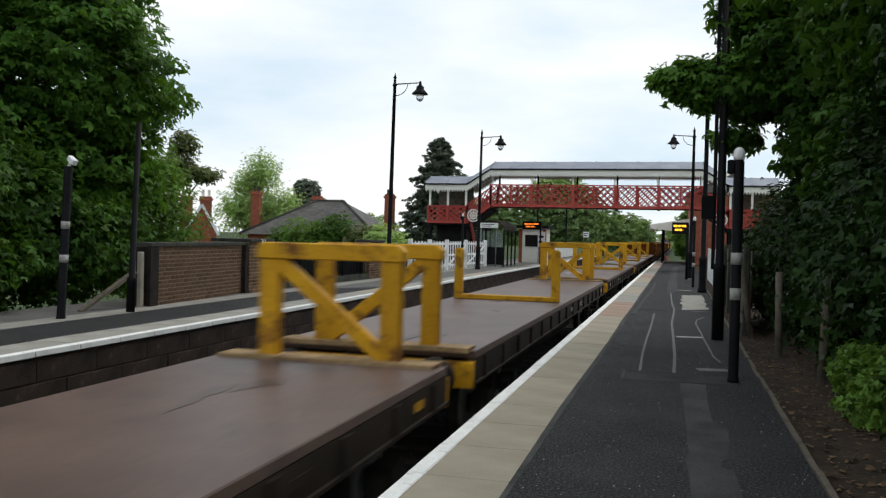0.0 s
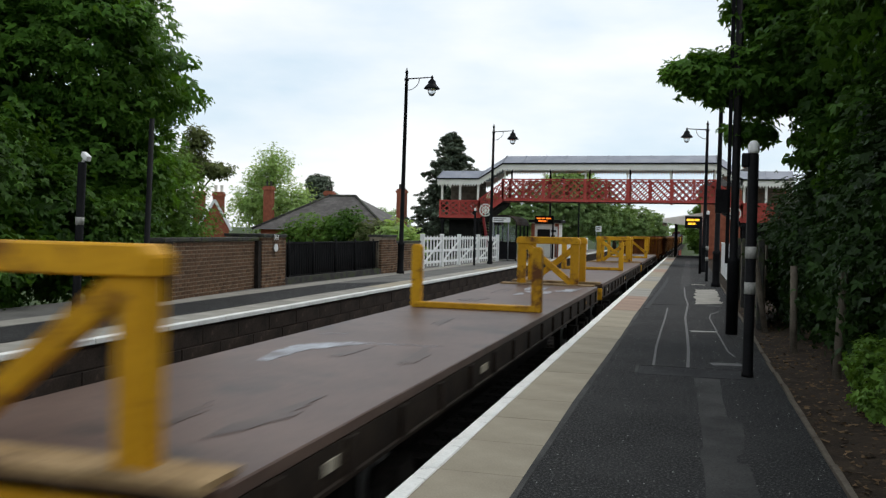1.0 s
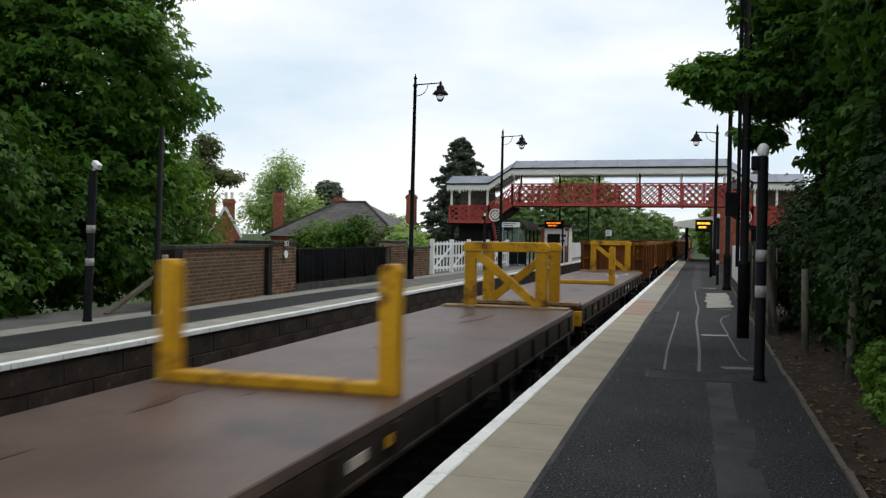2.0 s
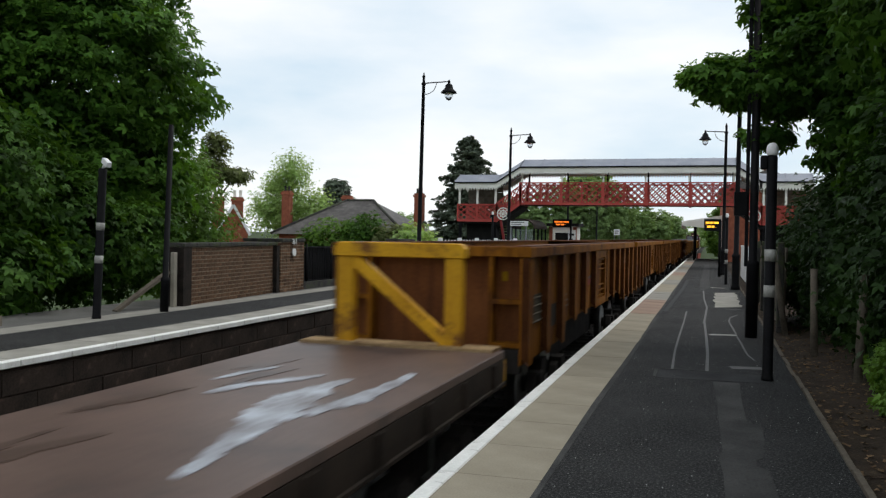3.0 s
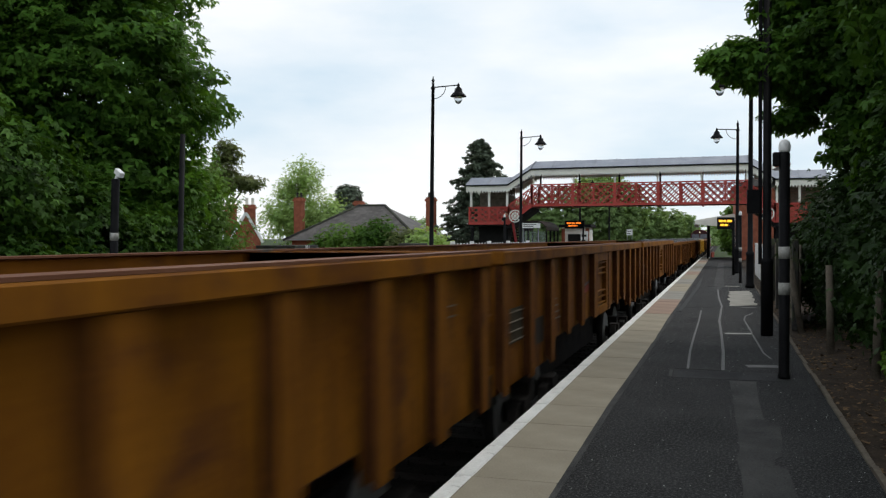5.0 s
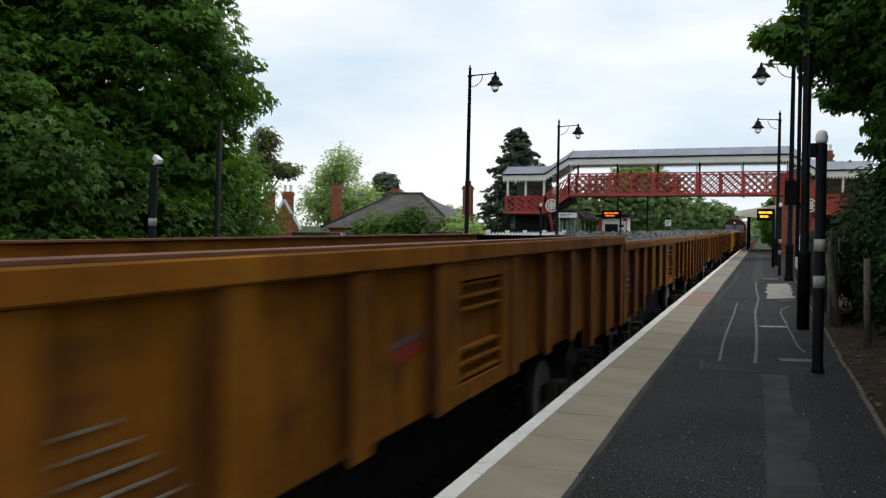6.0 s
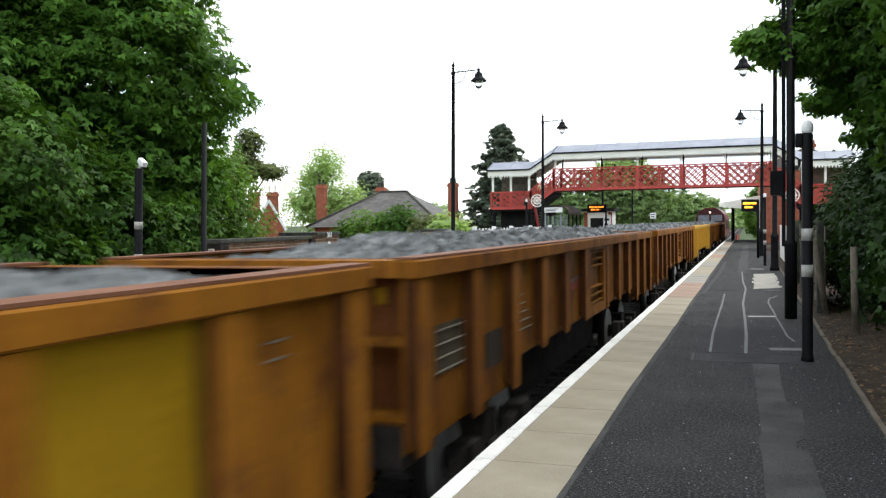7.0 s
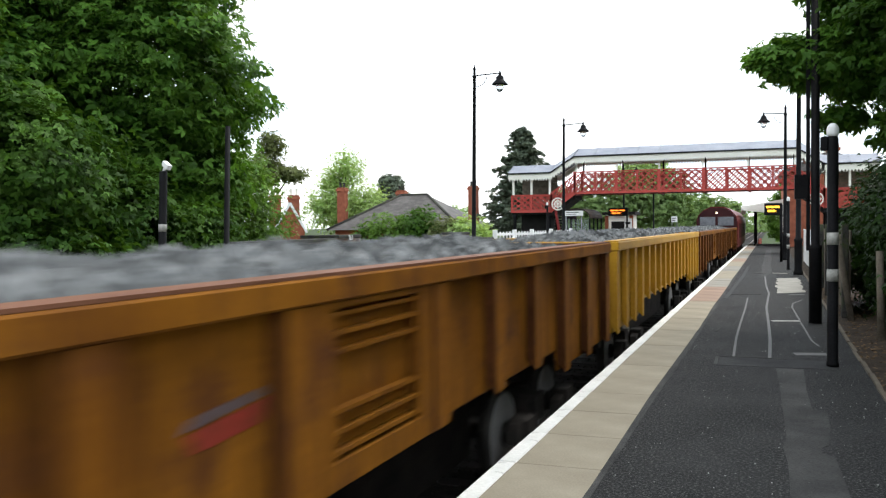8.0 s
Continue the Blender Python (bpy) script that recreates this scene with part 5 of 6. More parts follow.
def sign(x, y, z, w, h, label, face, post=True, rz=0):
    ob = thing("platform_sign", pose(x, y, 0, 0, 0, rz), label, "sign")
    part("board", bmnew((-w / 2, w / 2, -0.02, 0.02, z - h / 2, z + h / 2)), face, ob)
    for k in range(2):
        part("lettering_bar", bmnew((-w * 0.38, w * (0.3 - 0.15 * k), -0.026, -0.022, z + h * (0.12 - 0.35 * k), z + h * (0.26 - 0.35 * k))), DARK, ob)
    if post:
        for s in (-w * 0.4, w * 0.4):
            bm = bmesh.new()
            tube(bm, (s, 0.03, 0), (s, 0.03, z + h / 2), 0.03)
            part("post", bm, GREY_STEEL, ob)
    return ob


sign(-10.45, 48.6, 2.35, 1.1, 0.28, "white station name sign on two posts", WHITE)
sign(-8.9, 58.5, 1.6, 0.5, 1.0, "pale ticket machine panel", WHITE)
sign(-9.3, 92.0, 2.2, 0.6, 0.6, "small white platform sign", WHITE)


def kiosk():
    ob = thing("station_kiosk", pose(-9.6, 59.0, 0), "small red and cream brick station kiosk", "kiosk")
    part("wall", bmnew((-0.9, 0.9, 0, 2.0, 0, 2.35)), CREAM, ob)
    part("corner", bmnew((0.70, 0.93, -0.03, 0.2, 0, 2.3)), RED_BRICK, ob)
    part("corner", bmnew((-0.93, -0.70, -0.03, 0.2, 0, 2.3)), RED_BRICK, ob)
    part("roof", bmnew((-1.1, 1.1, -0.2, 2.2, 2.35, 2.55)), DARK, ob)
    part("noticeboard", bmnew((-0.5, 0.4, -0.04, -0.005, 1.1, 1.9)), DARK, ob)


kiosk()
sheets = thing("white_hoarding", pose(-9.9, 66, 0), "low white panel fence at the platform's back", "fence")
for k in range(9):
    part("panel", bmnew((-0.03, 0.03, k * 2.4, k * 2.4 + 2.34, 0.05, 1.25)), WHITE, sheets)


def station_building():
    """Brick building with a cream canopy on the near platform beyond the bridge."""
    ob = thing("station_building", pose(0.85, 66, 0), "red brick station building with cream platform canopy", "building")
    part("wall", bmnew((0, 6, 0, 18, 0, 5.3)), RED_BRICK, ob)
    bm = bmesh.new()
    prism(bm, [(-0.3, 5.3), (6.3, 5.3), (3.0, 6.7)], "y", -0.3, 18.3)
    part("roof", bm, SLATE, ob)
    for y in (0.6, 10.0):
        bm = bmnew((2.8, 3.6, y, y + 0.9, 5.0, 7.2), (2.7, 3.7, y - 0.1, y + 1.0, 6.75, 6.95))
        ch = part("chimney", bm, RED_BRICK, ob)
        for k in range(3):
            bm = bmesh.new()
            lathe(bm, [(0.12, 7.2), (0.14, 7.25), (0.10, 7.3), (0.10, 7.6), (0.13, 7.65)], 10, (2.95 + 0.25 * k, y + 0.45, 0))
            part("chimney_pot", bm, CREAM, ch)
    bm = bmesh.new()
    prism(bm, [(0.0, 3.45), (0.0, 3.33), (-2.9, 2.85), (-2.9, 2.97)], "y", 3.0, 16.0)
    canopy = part("canopy", bm, CREAM, ob, "cream canopy sloping over the platform")
    bm = bmesh.new()
    prism(bm, [(0.0, 3.32), (-2.9, 2.84), (-2.9, 2.66), (0.0, 2.35)], "y", 2.95, 3.0)
    part("canopy_end", bm, CREAM, canopy)
    bm = bmesh.new()
    for k in range(40):
        y = 3.0 + k * 0.27
        prism(bm, [(y, 2.86), (y + 0.26, 2.86), (y + 0.26, 2.6), (y + 0.13, 2.45), (y, 2.6)], "x", -2.94, -2.905)
    part("canopy_valance", bm, CREAM, canopy)
    for y in (3.0, 7.0, 12.0):
        w = part("window", bmnew((-0.05, -0.005, y, y + 1.1, 1.0, 2.6)), CREAM, ob)
        part("pane", bmnew((-0.06, -0.052, y + 0.1, y + 1.0, 1.1, 2.5)), WINDOW, w)
    for y in (4.0, 8.0, 12.0):
        bm = bmesh.new()
        tube(bm, (-2.0, y, 0), (-2.0, y, 2.98), 0.06)
        part("canopy_column", bm, BLACK, ob)


station_building()
gate = thing("white_gate", pose(1.35, 27, 0), "white painted boarded gate and fence", "fence")
for k in range(22):
    part("pale", bmnew((-0.02, 0.02, k * 0.62, k * 0.62 + 0.58, 0.03, 1.35)), WHITE, gate)
    part("pale_cap", bmnew((-0.035, 0.035, k * 0.62 - 0.01, k * 0.62 + 0.59, 1.35, 1.40)), WHITE, gate)


def close_fence():
    """Weathered feather-edge fence at the platform's back."""
    ob = thing("timber_fence", pose(1.3, 16.5, 0), "weathered dark timber fence with concrete posts", "fence")
    board = mesh("board", bmnew((-0.012, 0.012, 0, 0.135, 0.05, 1.5)), TIMBER)
    for k in range(70):
        share("board", board, ob, pose(0.0, k * 0.145, random.uniform(-0.03, 0.02), 0, random.uniform(-1.5, 1.5), 6))
    for k in range(5):
        bm = bmnew((-0.14, -0.03, k * 2.5 - 0.06, k * 2.5 + 0.06, 0, 1.62))
        bev(bm, 0.015)
        part("post", bm, COPING, ob)
    return ob


close_fence()


def fence_post(x, y, h, lean, r=0.05):
    ob = thing("fence_post", pose(x, y, ground_height(x, y), random.uniform(-2, 2), lean, 0), "weathered grey wooden fence post among the leaves", "fence post", "fence posts")
    bm = bmesh.new()
    tube(bm, (0, 0, -0.1), (0, 0, h), r * 1.05, r, 9)
    part("stake", bm, TIMBER, ob)


for x, y, h, lean in ((1.66, 10.9, 1.25, 2), (1.46, 13.4, 1.25, -1), (1.30, 16.2, 1.3, -9), (-11.3, 11.6, 1.25, 1), (-11.0, 16.0, 1.25, 2)):
    fence_post(x, y, h, lean)
bm = bmesh.new()
bar(bm, (-11.3, 14.6, 0.0), (-11.0, 15.9, 0.75), 0.14, 0.06)
single("leaning_board", bm, TIMBER, "grey timber board leaning against the wall's end", "board")

# kerb of the near platform's back
kerb_me = mesh("kerb_stone", bmnew((0, 0.045, 0.003, 0.897, -0.1, 0.012)), TIMBER)
kerb = thing("kerb_edging", pose(1.004, -4, 0), "worn timber edging along the platform's back", "edging", kind="structure")
for k in range(40):
    share("kerb_stone", kerb_me, kerb, pose(random.uniform(-0.01, 0.01), k * 0.9, random.uniform(-0.01, 0.012), 0, 0, random.uniform(-0.6, 0.6)))

# ---------------------------------------------------------------- patches and joints of the asphalt


def strip(pts, w, material, name, label, z=0.004):
    bm = bmesh.new()
    for (xa, ya), (xb, yb) in zip(pts, pts[1:]):
        d = Vector((xb - xa, yb - ya, 0)).normalized()
        s = Vector((-d.y, d.x, 0)) * w / 2
        a, b = Vector((xa, ya, 0)), Vector((xb, yb, 0))
        vs = [bm.verts.new(p + Vector((0, 0, h))) for h in (0.001, z) for p in (a - s, b - s, b + s, a + s)]
        for f in ((4, 5, 6, 7), (0, 1, 5, 4), (1, 2, 6, 5), (2, 3, 7, 6), (3, 0, 4, 7)):
            bm.faces.new([vs[i] for i in f])
    return single(name, bm, material, label, "marking", kind="structure")


def patch(x0, x1, y0, y1, material, label, wob=0.03, seed=0, z=0.004):
    rnd = random.Random(seed)
    bm = bmesh.new()
    ring, n = [], 14
    for i in range(n):
        ring.append((x0 + rnd.uniform(-wob, wob), y0 + (y1 - y0) * i / n))
    for i in range(n):
        ring.append((x1 + rnd.uniform(-wob, wob), y1 - (y1 - y0) * i / n))
    prism(bm, ring[::-1], "z", 0.0005, z)
    return single("asphalt_patch", bm, material, label, "patch", kind="structure")


# ---------------------------------------------------------------- houses beyond the boundary


number_plate = thing("bridge_plate", pose(-11.11, 21.95, 0), "white painted number and small disc on the pilaster", "sign")
figures = bpy.data.curves.new("number", "FONT")
figures.body, figures.size, figures.extrude, figures.align_x = "361", 0.21, 0.003, "CENTER"
figures_ob = new("number", figures)
number_me = bpy.data.meshes.new_from_object(figures_ob.evaluated_get(bpy.context.evaluated_depsgraph_get()))
bpy.data.objects.remove(figures_ob)
number_me.materials.append(WHITE)
share("number", number_me, number_plate, pose(0.042, -0.02, 1.305, 90, 0, 90))
bm = bmesh.new()
tube(bm, (0.0, 0.0, 1.08), (0.03, 0.0, 1.08), 0.11, 0.11, 16)
part("disc", bm, WHITE, number_plate)


def slate_house():
    """A hipped slate roof seen over the wall, with its brick walls and chimneys."""
    ob = thing("house", pose(-31.2, 75.0, -3.6), "house with hipped grey slate roof and brick chimneys", "house")
    part("wall", bmnew((-5.9, 5.9, -4.6, 4.6, 0, 5.1)), RED_BRICK, ob)
    bm = bmesh.new()
    e, r, hw, hd, rl = 5.05, 8.25, 6.5, 5.1, 1.3
    c = [(-hw, -hd, e), (hw, -hd, e), (hw, hd, e), (-hw, hd, e), (-rl, 0, r), (rl, 0, r)]
    vs = [bm.verts.new(p) for p in c]
    for f in ((0, 1, 5, 4), (1, 2, 5), (2, 3, 4, 5), (3, 0, 4), (3, 2, 1, 0)):
        bm.faces.new([vs[i] for i in f])
    roof = part("roof", bm, SLATE, ob, "grey slate hipped roof")
    bm = bmesh.new()
    for k in range(20):
        u0 = k / 20
        u1 = u0 + 0.054
        x_half = hw + (rl - hw) * u0
        n = max(4, int(2 * x_half / 0.45))
        for i in range(n):
            a, b = -x_half + 2 * x_half * i / n, -x_half + 2 * x_half * (i + 1) / n - 0.02
            q = [bm.verts.new(p) for p in ((a, -hd + hd * u0 - 0.03, e + (r - e) * u0 + 0.035), (b, -hd + hd * u0 - 0.03, e + (r - e) * u0 + 0.035), (b, -hd + hd * u1 - 0.01, e + (r - e) * u1 + 0.012), (a, -hd + hd * u1 - 0.01, e + (r - e) * u1 + 0.012))]
            bm.faces.new(q)
    tagged(part("slating", bm, SLATE, roof), kind="stuff")
    bm = bmesh.new()
    for p, q in ((0, 4), (1, 5), (4, 5)):
        tube(bm, Vector(c[p]) + Vector((0, 0, 0.05)), Vector(c[q]) + Vector((0, 0, 0.05)), 0.13, 0.13, 6)
    part("ridge_tile", bm, COPING, roof)
    for x, y, h in ((-1.5, 0.5, 8.75), (-7.0, -1.0, 9.1), (5.5, 1.0, 9.0)):
        bm = bmnew((x - 0.40, x + 0.40, y - 0.35, y + 0.35, 4.4 if abs(x) < 6 else 0.0, h), (x - 0.48, x + 0.48, y - 0.43, y + 0.43, h - 0.35, h - 0.15))
        ch = part("chimney", bm, RED_BRICK, ob)
        for s in (-0.2, 0.2):
            bm = bmesh.new()
            lathe(bm, [(0.13, h), (0.14, h + 0.05), (0.10, h + 0.1), (0.10, h + 0.4), (0.13, h + 0.45)], 10, (x + s, y, 0))
            part("chimney_pot", bm, COPING, ch)


def gable_house():
    ob = thing("house", pose(-38.0, 64.0, -3.6, 0, 0, 30), "red brick house with white-edged gable and twin chimneys", "house")
    part("wall", bmnew((-1.2, 1.2, 0, 6, 0, 5.2)), RED_BRICK, ob)
    bm = bmesh.new()
    prism(bm, [(-1.2, 5.2), (1.2, 5.2), (0, 7.3)], "y", 0.02, 6)
    part("gable", bm, RED_BRICK, ob)
    for s in (-1, 1):
        bm = bmesh.new()
        bar(bm, (s * 1.4, -0.05, 4.9), (0, -0.05, 7.42), 0.22, 0.12, up=(0, 1, 0))
        part("bargeboard", bm, WHITE, ob)
        bm = bmesh.new()
        prism(bm, [(s * 1.35, 5.05), (0, 7.42), (0, 7.5), (s * 1.45, 5.05)], "y", 0.1, 6.2)
        part("roof", bm, SLATE, ob)
    for x, y in ((-1.3, 3.0), (0.3, 3.6)):
        bm = bmnew((x - 0.5, x + 0.5, y - 0.4, y + 0.4, 5, 8.2), (x - 0.58, x + 0.58, y - 0.48, y + 0.48, 7.85, 8.05))
        ch = part("chimney", bm, RED_BRICK, ob)
        for k in (-0.25, 0.25):
            bm = bmesh.new()
            lathe(bm, [(0.16, 8.2), (0.13, 8.3), (0.13, 8.75), (0.17, 8.8)], 10, (x + k, y, 0))
            part("chimney_pot", bm, CREAM, ch)


slate_house()
gable_house()

bm = bmesh.new()
for k in range(3):
    bar(bm, (-1.2, 96 + k * 2.0, -0.4), (-1.0, 97.8 + k * 2.0, -0.4), 0.08, 0.9)
single("safety_barrier", bm, RED_MARK, "red-orange lineside barrier beyond the platform", "barrier")

# ---------------------------------------------------------------- planting
tree("tree", (-17.2, 18.8, -2.0), 6.0, 0.28, [(-15.5, 18.4, 5.6, 3.15, 3.2, 2.5), (-16.0, 18.0, 8.7, 3.25, 3.2, 2.5), (-19.5, 16.5, 6.0, 4.0, 4.0, 4.5), (-18.0, 14.5, 4.2, 3.6, 3.0, 3.0), (-15.0, 18.8, 3.2, 2.2, 2.2, 2.0), (-20, 15, 10, 4, 4, 3)], 110000, 0.235, LEAF, "large sycamore in full dark green leaf beyond the platform", 1, clump=0.50, shell=0.55, per=44)
tree("tree", (-15.0, 12.0, -1.0), 4.0, 0.18, [(-15.0, 13.5, 2.6, 2.6, 2.4, 2.2), (-14.3, 16.2, 1.6, 2.0, 2.0, 1.7), (-16.8, 11.5, 4.6, 3.2, 2.6, 3.0), (-13.4, 13.2, 0.9, 1.6, 1.8, 1.1), (-14.2, 18.2, 1.4, 1.8, 1.5, 1.5)], 44000, 0.18, LEAF_DEEP, "dense dark shrubbery and saplings behind the platform fence", 2, category="shrub", clump=0.40, shell=0.4, per=30)
tree("tree", (-15.2, 23.2, -1.2), 3.5, 0.12, [(-15.3, 22.8, 1.8, 1.5, 1.5, 1.9), (-14.9, 22.4, 0.6, 1.2, 1.2, 1.2), (-16.0, 23.0, 3.2, 1.3, 1.3, 1.3)], 13000, 0.14, LEAF_MID, "lighter green sapling thicket behind the brick wall", 31, category="shrub", shell=0.35)
tree("tree", (-27.0, 42.2, -3.6), 8.0, 0.2, [(-26.5, 42.2, 5.0, 0.9, 0.9, 1.2), (-25.2, 42.6, 4.7, 1.0, 0.8, 0.4), (-26.2, 42.2, 6.4, 0.6, 0.6, 0.7)], 3000, 0.22, LEAF_OLIVE, "olive-brown leafed tree behind the wall", 3, shell=0.3, per=9)
tree("tree", (-39.5, 77.0, -3.6), 10.0, 0.3, [(-39.8, 77, 4.0, 3.0, 3, 2.8), (-39.2, 77, 7.5, 2.0, 2.0, 2.2), (-41.5, 77, 3.6, 2.3, 2.5, 2.4), (-36.9, 77, 3.8, 1.9, 2.2, 2.6), (-40.8, 77, 6.2, 1.5, 1.5, 1.6)], 12000, 0.25, LEAF_LIGHT, "airy spring-green tree among the houses", 4, clump=0.62, shell=0.1, per=7)
tree("tree", (-37.8, 84.0, -3.6), 8.0, 0.25, [(-37.8, 84, 4.0, 1.9, 1.8, 2.3), (-37.6, 84, 6.1, 1.2, 1.2, 1.2)], 8000, 0.3, NEEDLE, "small dark evergreen beside the slate roof", 5)
for i, (x, y, z, r, leaf) in enumerate(((-19.2, 43.0, 1.25, 1.35, LEAF_MID), (-17.6, 43.0, 1.55, 1.15, LEAF_DEEP), (-16.2, 43.0, 1.1, 1.1, LEAF_OLIVE), (-14.9, 43.0, 1.2, 1.0, LEAF_LIGHT), (-20.6, 43.0, 0.7, 1.1, LEAF_DEEP))):
    tree("bush", (x, y, z - 3.0), 2.4, 0.08, [(x, y, z, r, r, r * 1.05), (x + 0.8, y, z - 0.7, r * 0.8, r, r)], 3600, 0.2, leaf, "garden bush showing above the boundary wall", 20 + i, "bush", shell=0.35)
conifer("conifer", (-21.4, 77.5, -2.0), 12.8, 5.2, "tall dark spruce behind the footbridge stairs", 8)
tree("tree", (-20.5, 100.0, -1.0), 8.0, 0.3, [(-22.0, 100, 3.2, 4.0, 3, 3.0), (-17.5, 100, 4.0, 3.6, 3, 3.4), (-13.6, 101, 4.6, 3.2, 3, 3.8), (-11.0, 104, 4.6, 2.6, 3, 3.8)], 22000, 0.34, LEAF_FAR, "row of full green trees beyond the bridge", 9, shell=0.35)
tree("tree", (-16.5, 120.0, -1.0), 10.0, 0.3, [(-17.0, 120, 8.0, 3.0, 3, 3.2), (-15, 120, 9.4, 2.4, 2, 2.4)], 5000, 0.42, LEAF_LIGHT, "pale tree top rising above the bridge roof", 10, shell=0.2)
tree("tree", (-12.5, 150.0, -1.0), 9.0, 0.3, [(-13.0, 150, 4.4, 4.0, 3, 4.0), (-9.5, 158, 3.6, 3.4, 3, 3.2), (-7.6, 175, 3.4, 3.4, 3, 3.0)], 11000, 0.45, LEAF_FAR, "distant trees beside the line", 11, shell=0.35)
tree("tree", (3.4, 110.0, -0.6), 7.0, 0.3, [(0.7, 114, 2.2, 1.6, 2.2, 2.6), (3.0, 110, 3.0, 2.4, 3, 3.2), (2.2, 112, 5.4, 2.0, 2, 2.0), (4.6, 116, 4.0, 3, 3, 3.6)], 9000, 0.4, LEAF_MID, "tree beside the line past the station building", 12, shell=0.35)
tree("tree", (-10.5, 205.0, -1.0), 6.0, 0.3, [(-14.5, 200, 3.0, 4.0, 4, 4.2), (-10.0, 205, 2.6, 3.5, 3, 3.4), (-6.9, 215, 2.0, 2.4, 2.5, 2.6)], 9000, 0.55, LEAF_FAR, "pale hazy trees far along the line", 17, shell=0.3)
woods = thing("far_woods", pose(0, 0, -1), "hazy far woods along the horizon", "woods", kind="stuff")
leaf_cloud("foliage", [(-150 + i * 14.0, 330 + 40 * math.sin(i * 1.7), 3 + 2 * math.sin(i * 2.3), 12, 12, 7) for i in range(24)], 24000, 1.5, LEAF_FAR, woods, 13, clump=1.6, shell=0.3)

# crown uses a darker leaf than the bough, to paint in its shade
overhanging = tree("tree", (4.2, 13.5, 0.3), 6.5, 0.26, [(2.75, 12.5, 5.6, 1.55, 2.6, 2.0), (2.5, 15.5, 4.5, 1.25, 1.8, 1.1), (1.65, 16.0, 4.9, 0.75, 1.3, 1.1), (1.15, 16.0, 5.7, 0.55, 0.9, 0.55), (2.3, 15.5, 3.4, 0.65, 1.3, 0.75),
     (3.6, 9.0, 5.0, 2.0, 3.0, 2.6), (2.9, 16.5, 6.8, 1.7, 2.4, 1.7), (3.5, 13.0, 2.9, 1.6, 2.8, 1.6), (4.2, 9.5, 8.2, 2.4, 4, 2.0), (1.75, 16.0, 6.6, 0.8, 1.5, 1.1)], 100000, 0.17, LEAF_DEEP, "sycamore overhanging the platform with broad leaves darkened as in shade", 14, clump=0.30, shell=0.45, per=24)
BOUGH = [(-0.30, 16.0, 4.56, 0.20, 0.4, 0.16), (0.02, 16.0, 4.45, 0.32, 0.5, 0.36), (0.42, 16.0, 4.38, 0.36, 0.6, 0.48), (0.85, 16.0, 4.42, 0.42, 0.8, 0.60), (1.25, 16.0, 4.30, 0.5, 0.8, 0.60), (0.95, 16.0, 3.45, 0.34, 0.5, 0.20)]
bm = bmesh.new()
tube(bm, (-2.0, 2.5, 4.0), (-3.2, 2.5, 4.0), 0.05, 0.035, 7)
tube(bm, (-3.2, 2.5, 4.0), (-4.3, 2.5, 4.2), 0.035, 0.012, 6)
tube(bm, (-2.6, 2.5, 4.0), (-3.2, 2.5, 3.25), 0.03, 0.01, 6)
bough = part("bough", bm, BARK, overhanging)
tagged(leaf_cloud("leaves", [(b[0] - 4.2, b[1] - 13.5, b[2] - 0.3, *b[3:]) for b in BOUGH], 7600, 0.17, LEAF, bough, 41, clump=0.20, shell=0.2, per=14), "broad green leaves stirring in the wind")

tree("shrub", (3.2, 7.0, 0.2), 2.5, 0.1, [(2.55, 6.5, 1.7, 0.95, 2.2, 1.6), (2.55, 10.5, 1.8, 0.9, 2.2, 1.7), (2.6, 14.5, 1.7, 0.9, 2.4, 1.6), (3.0, 4.0, 2.0, 1.0, 2.0, 1.8), (2.5, 18.5, 1.5, 0.9, 2.4, 1.5), (2.9, 8.0, 3.4, 1.0, 3.0, 1.3), (2.1, 14.5, 1.35, 0.5, 2.0, 1.25), (2.0, 18.0, 1.3, 0.5, 2.2, 1.2), (2.15, 11.6, 1.15, 0.42, 1.2, 0.95)], 84000, 0.115, LEAF_SHADE, "dense ivy and shrubs along the platform's back, leaves darkened as in deep shade", 15, "shrub", shell=0.5)
tree("shrub", (1.75, 9.2, 0.05), 0.6, 0.02, [(1.82, 9.2, 0.36, 0.28, 0.45, 0.32), (1.88, 8.2, 0.40, 0.28, 0.5, 0.36), (1.95, 10.2, 0.36, 0.26, 0.4, 0.32), (1.70, 8.7, 0.14, 0.2, 0.4, 0.12)], 4200, 0.075, LEAF_MID, "low fresh green nettles at the foot of the hedge", 16, "weeds", clump=0.1, shell=0.3)
LITTER = mat("dry_fallen_leaf", (0.06, 0.038, 0.02), (0.17, 0.11, 0.06), rough=0.9, island=0.4, bump=0)
scatter_stuff("leaf_litter", 2600, 1.02, 2.6, 4.5, 26.0, lambda x, y: ground_height(x, y), 0.03, LITTER, "brown fallen leaves and twigs on the verge", "leaf litter", flat=True)
scatter_stuff("track_ballast", 9000, -8.1, -1.72, 1.0, 45.0, lambda x, y: -1.08, 0.05, BALLAST, "dark broken stone between the rails", "ballast")
SPECK = mat("pale_speck", (0.25, 0.25, 0.24), (0.45, 0.45, 0.43), rough=0.8, bump=0)
scatter_stuff("surface_grit", 420, -0.95, 0.98, 3.6, 20.0, lambda x, y: 0.0, 0.0085, SPECK, "pale grit and gum specks on the asphalt", "grit")

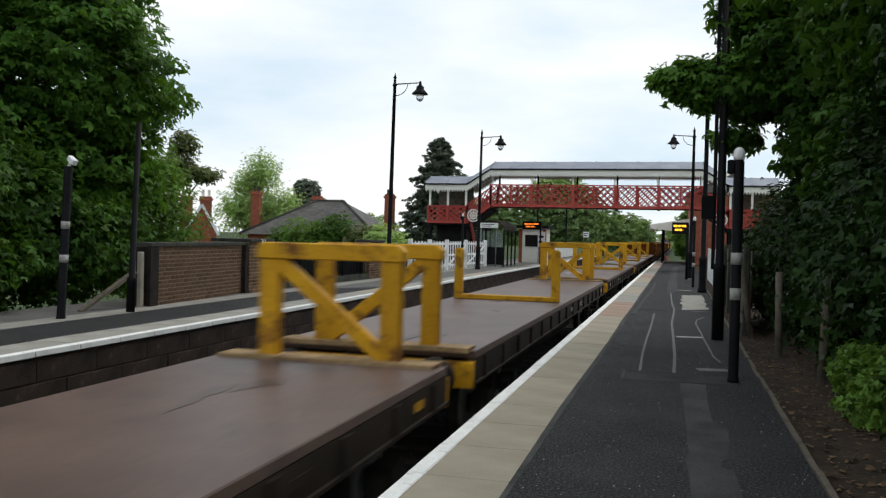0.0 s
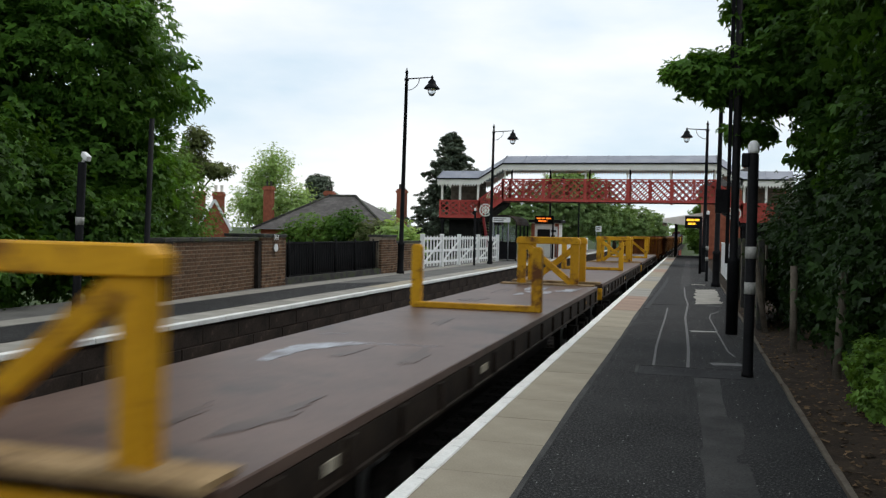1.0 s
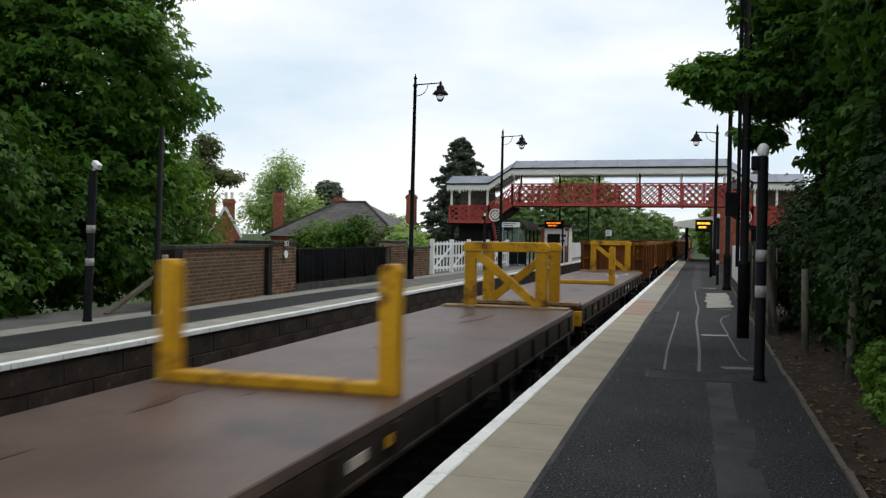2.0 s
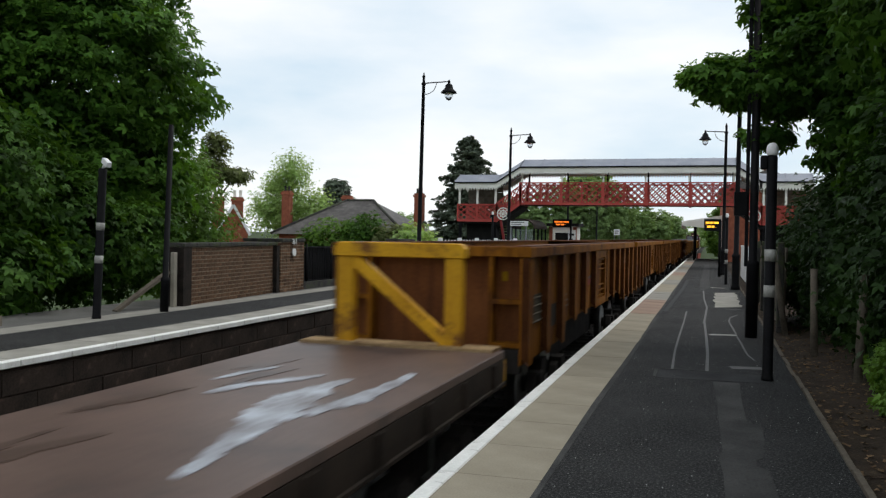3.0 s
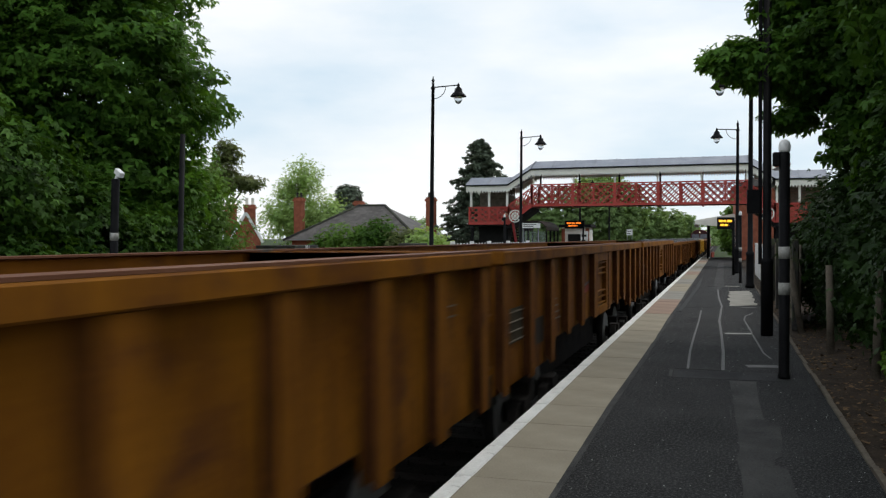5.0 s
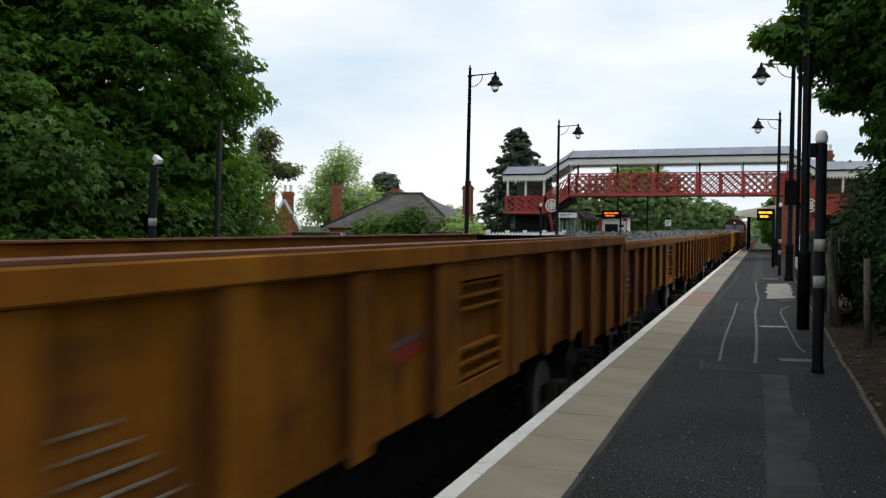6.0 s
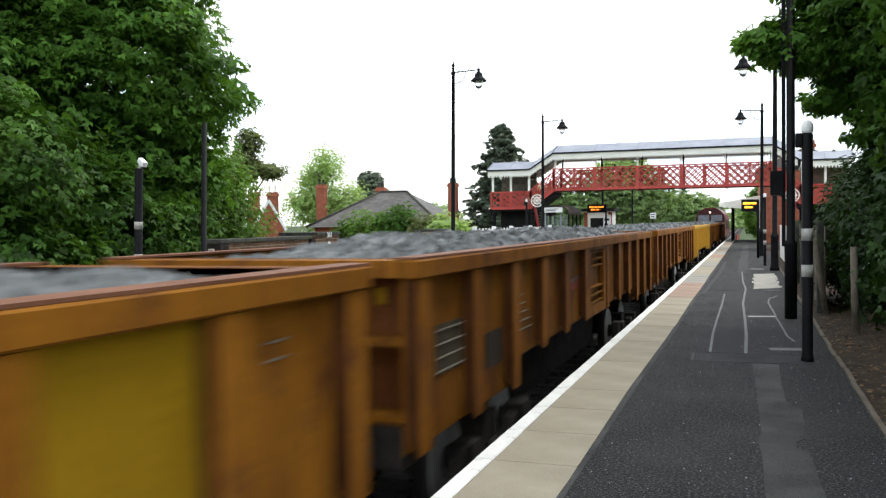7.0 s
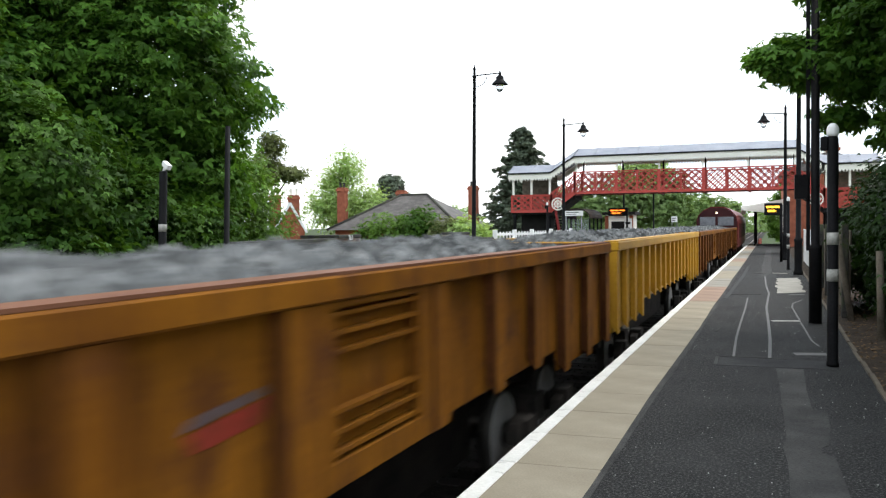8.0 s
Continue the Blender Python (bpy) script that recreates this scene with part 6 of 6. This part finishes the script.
# ---------------------------------------------------------------- platform surfaces, last
copings(near_platform, NEAR_EDGE, 1, -6.0, 76.0, 0.905, [SLAB, SLAB_PINK, SLAB_GREY, SLAB, SLAB_GREY], white=0.13)
copings(far_platform, FAR_EDGE, -1, -3.0, 94.0, 0.905, [SLAB_GREY, SLAB_GREY, SLAB], white=0.13, wide=0.775)
ASPHALT_BAND = mat("relaid_asphalt", (0.012, 0.012, 0.013), (0.044, 0.044, 0.045), rough=0.85, scale=1.5, fine=90, bump=0.8)
ASPHALT_SEAM = mat("fresh_bitumen", (0.006, 0.006, 0.006), (0.016, 0.016, 0.016), rough=0.7, scale=6, fine=60)
MARK = "pale sealed joint in the asphalt"
strip([(-0.42, 11.3), (-0.455, 13.2), (-0.46, 15.0), (-0.455, 17.8), (-0.47, 20.4)], 0.032, SEALANT, "asphalt_joint", MARK)
strip([(0.0, 11.3), (0.005, 13.0), (-0.02, 15.1), (-0.07, 18.1), (-0.03, 21.8), (-0.11, 24.6), (-0.16, 28.8)], 0.042, SEALANT, "asphalt_joint", MARK)
strip([(-0.60, 10.6), (-0.61, 11.26)], 0.04, ASPHALT_OLD, "asphalt_joint", MARK)
strip([(-0.585, 11.28), (-0.20, 11.30), (0.20, 11.24)], 0.045, ASPHALT_OLD, "asphalt_joint", MARK)
strip([(0.03, 15.62), (0.47, 15.72)], 0.16, DULL_WHITE, "asphalt_joint", MARK, 0.006)
strip([(0.29, 11.72), (0.68, 11.80)], 0.22, SEALANT, "asphalt_joint", MARK, 0.006)
strip([(0.62, 12.55), (0.55, 13.1), (0.50, 14.8), (0.475, 15.5)], 0.028, SEALANT, "asphalt_joint", MARK)
strip([(0.475, 15.8), (0.44, 17.0), (0.40, 18.3), (0.44, 19.2), (0.62, 20.0)], 0.030, SEALANT, "asphalt_joint", MARK)
strip([(-0.92, 21.3), (-0.2, 21.45)], 0.05, ASPHALT_OLD, "asphalt_joint", MARK, 0.005)
strip([(0.40, 21.5), (0.72, 21.6)], 0.10, SEALANT, "asphalt_joint", MARK, 0.005)
strip([(-0.50, 30.6), (0.02, 30.4)], 0.10, ASPHALT_OLD, "asphalt_joint", MARK, 0.005)
strip([(0.06, 30.8), (0.50, 30.7)], 0.16, SLAB_GREY, "asphalt_joint", MARK, 0.006)
strip([(-0.78, 13.9), (-0.74, 14.5)], 0.05, ASPHALT_OLD, "asphalt_joint", MARK, 0.005)
strip([(-0.93, 20.0), (-0.88, 24.0), (-0.80, 30.0), (-0.82, 36.0)], 0.10, ASPHALT_SEAM, "asphalt_joint", "black bitumen seam in the asphalt", 0.005)
patch(0.16, 0.78, 21.9, 28.3, SLAB_GREY, "pale concrete repair in the platform", 0.05, 3)
worn_strip = bmesh.new()
prism(worn_strip, [(0.14, 3.2), (0.50, 3.2), (0.47, 5.4), (0.45, 6.3), (0.44, 6.6), (0.36, 6.68), (0.37, 6.85), (0.42, 6.95), (0.46, 7.5), (0.48, 8.16), (0.36, 8.28), (0.345, 9.2), (0.36, 10.5),
                   (0.07, 10.5), (0.10, 9.3), (0.115, 8.2), (0.13, 7.1), (0.10, 6.8), (0.125, 6.4), (0.135, 5.0)], "z", 0.0005, 0.004)
single("asphalt_patch", worn_strip, ASPHALT_OLD, "worn paler strip of asphalt", "patch", kind="structure")
patch(-0.57, 0.66, 10.55, 11.22, ASPHALT_BAND, "faintly paler band of relaid asphalt across the platform", 0.006, 12, 0.003)
patch(-1.06, -1.0, -4.0, 40.0, ASPHALT_OLD, "ragged gritty seam beside the edge slabs", 0.016, 9)
patch(-0.30, 0.02, 28.0, 60.0, ASPHALT_OLD, "worn paler strip of asphalt", 0.03, 6)
patch(-10.95, -10.36, 0.0, 80.0, SLAB_GREY, "pale paved strip along the far platform", 0.02, 7)
patch(-10.30, -8.97, 0.0, 26.0, ASPHALT, "dark relaid strip on the far platform", 0.02, 8)

motions()
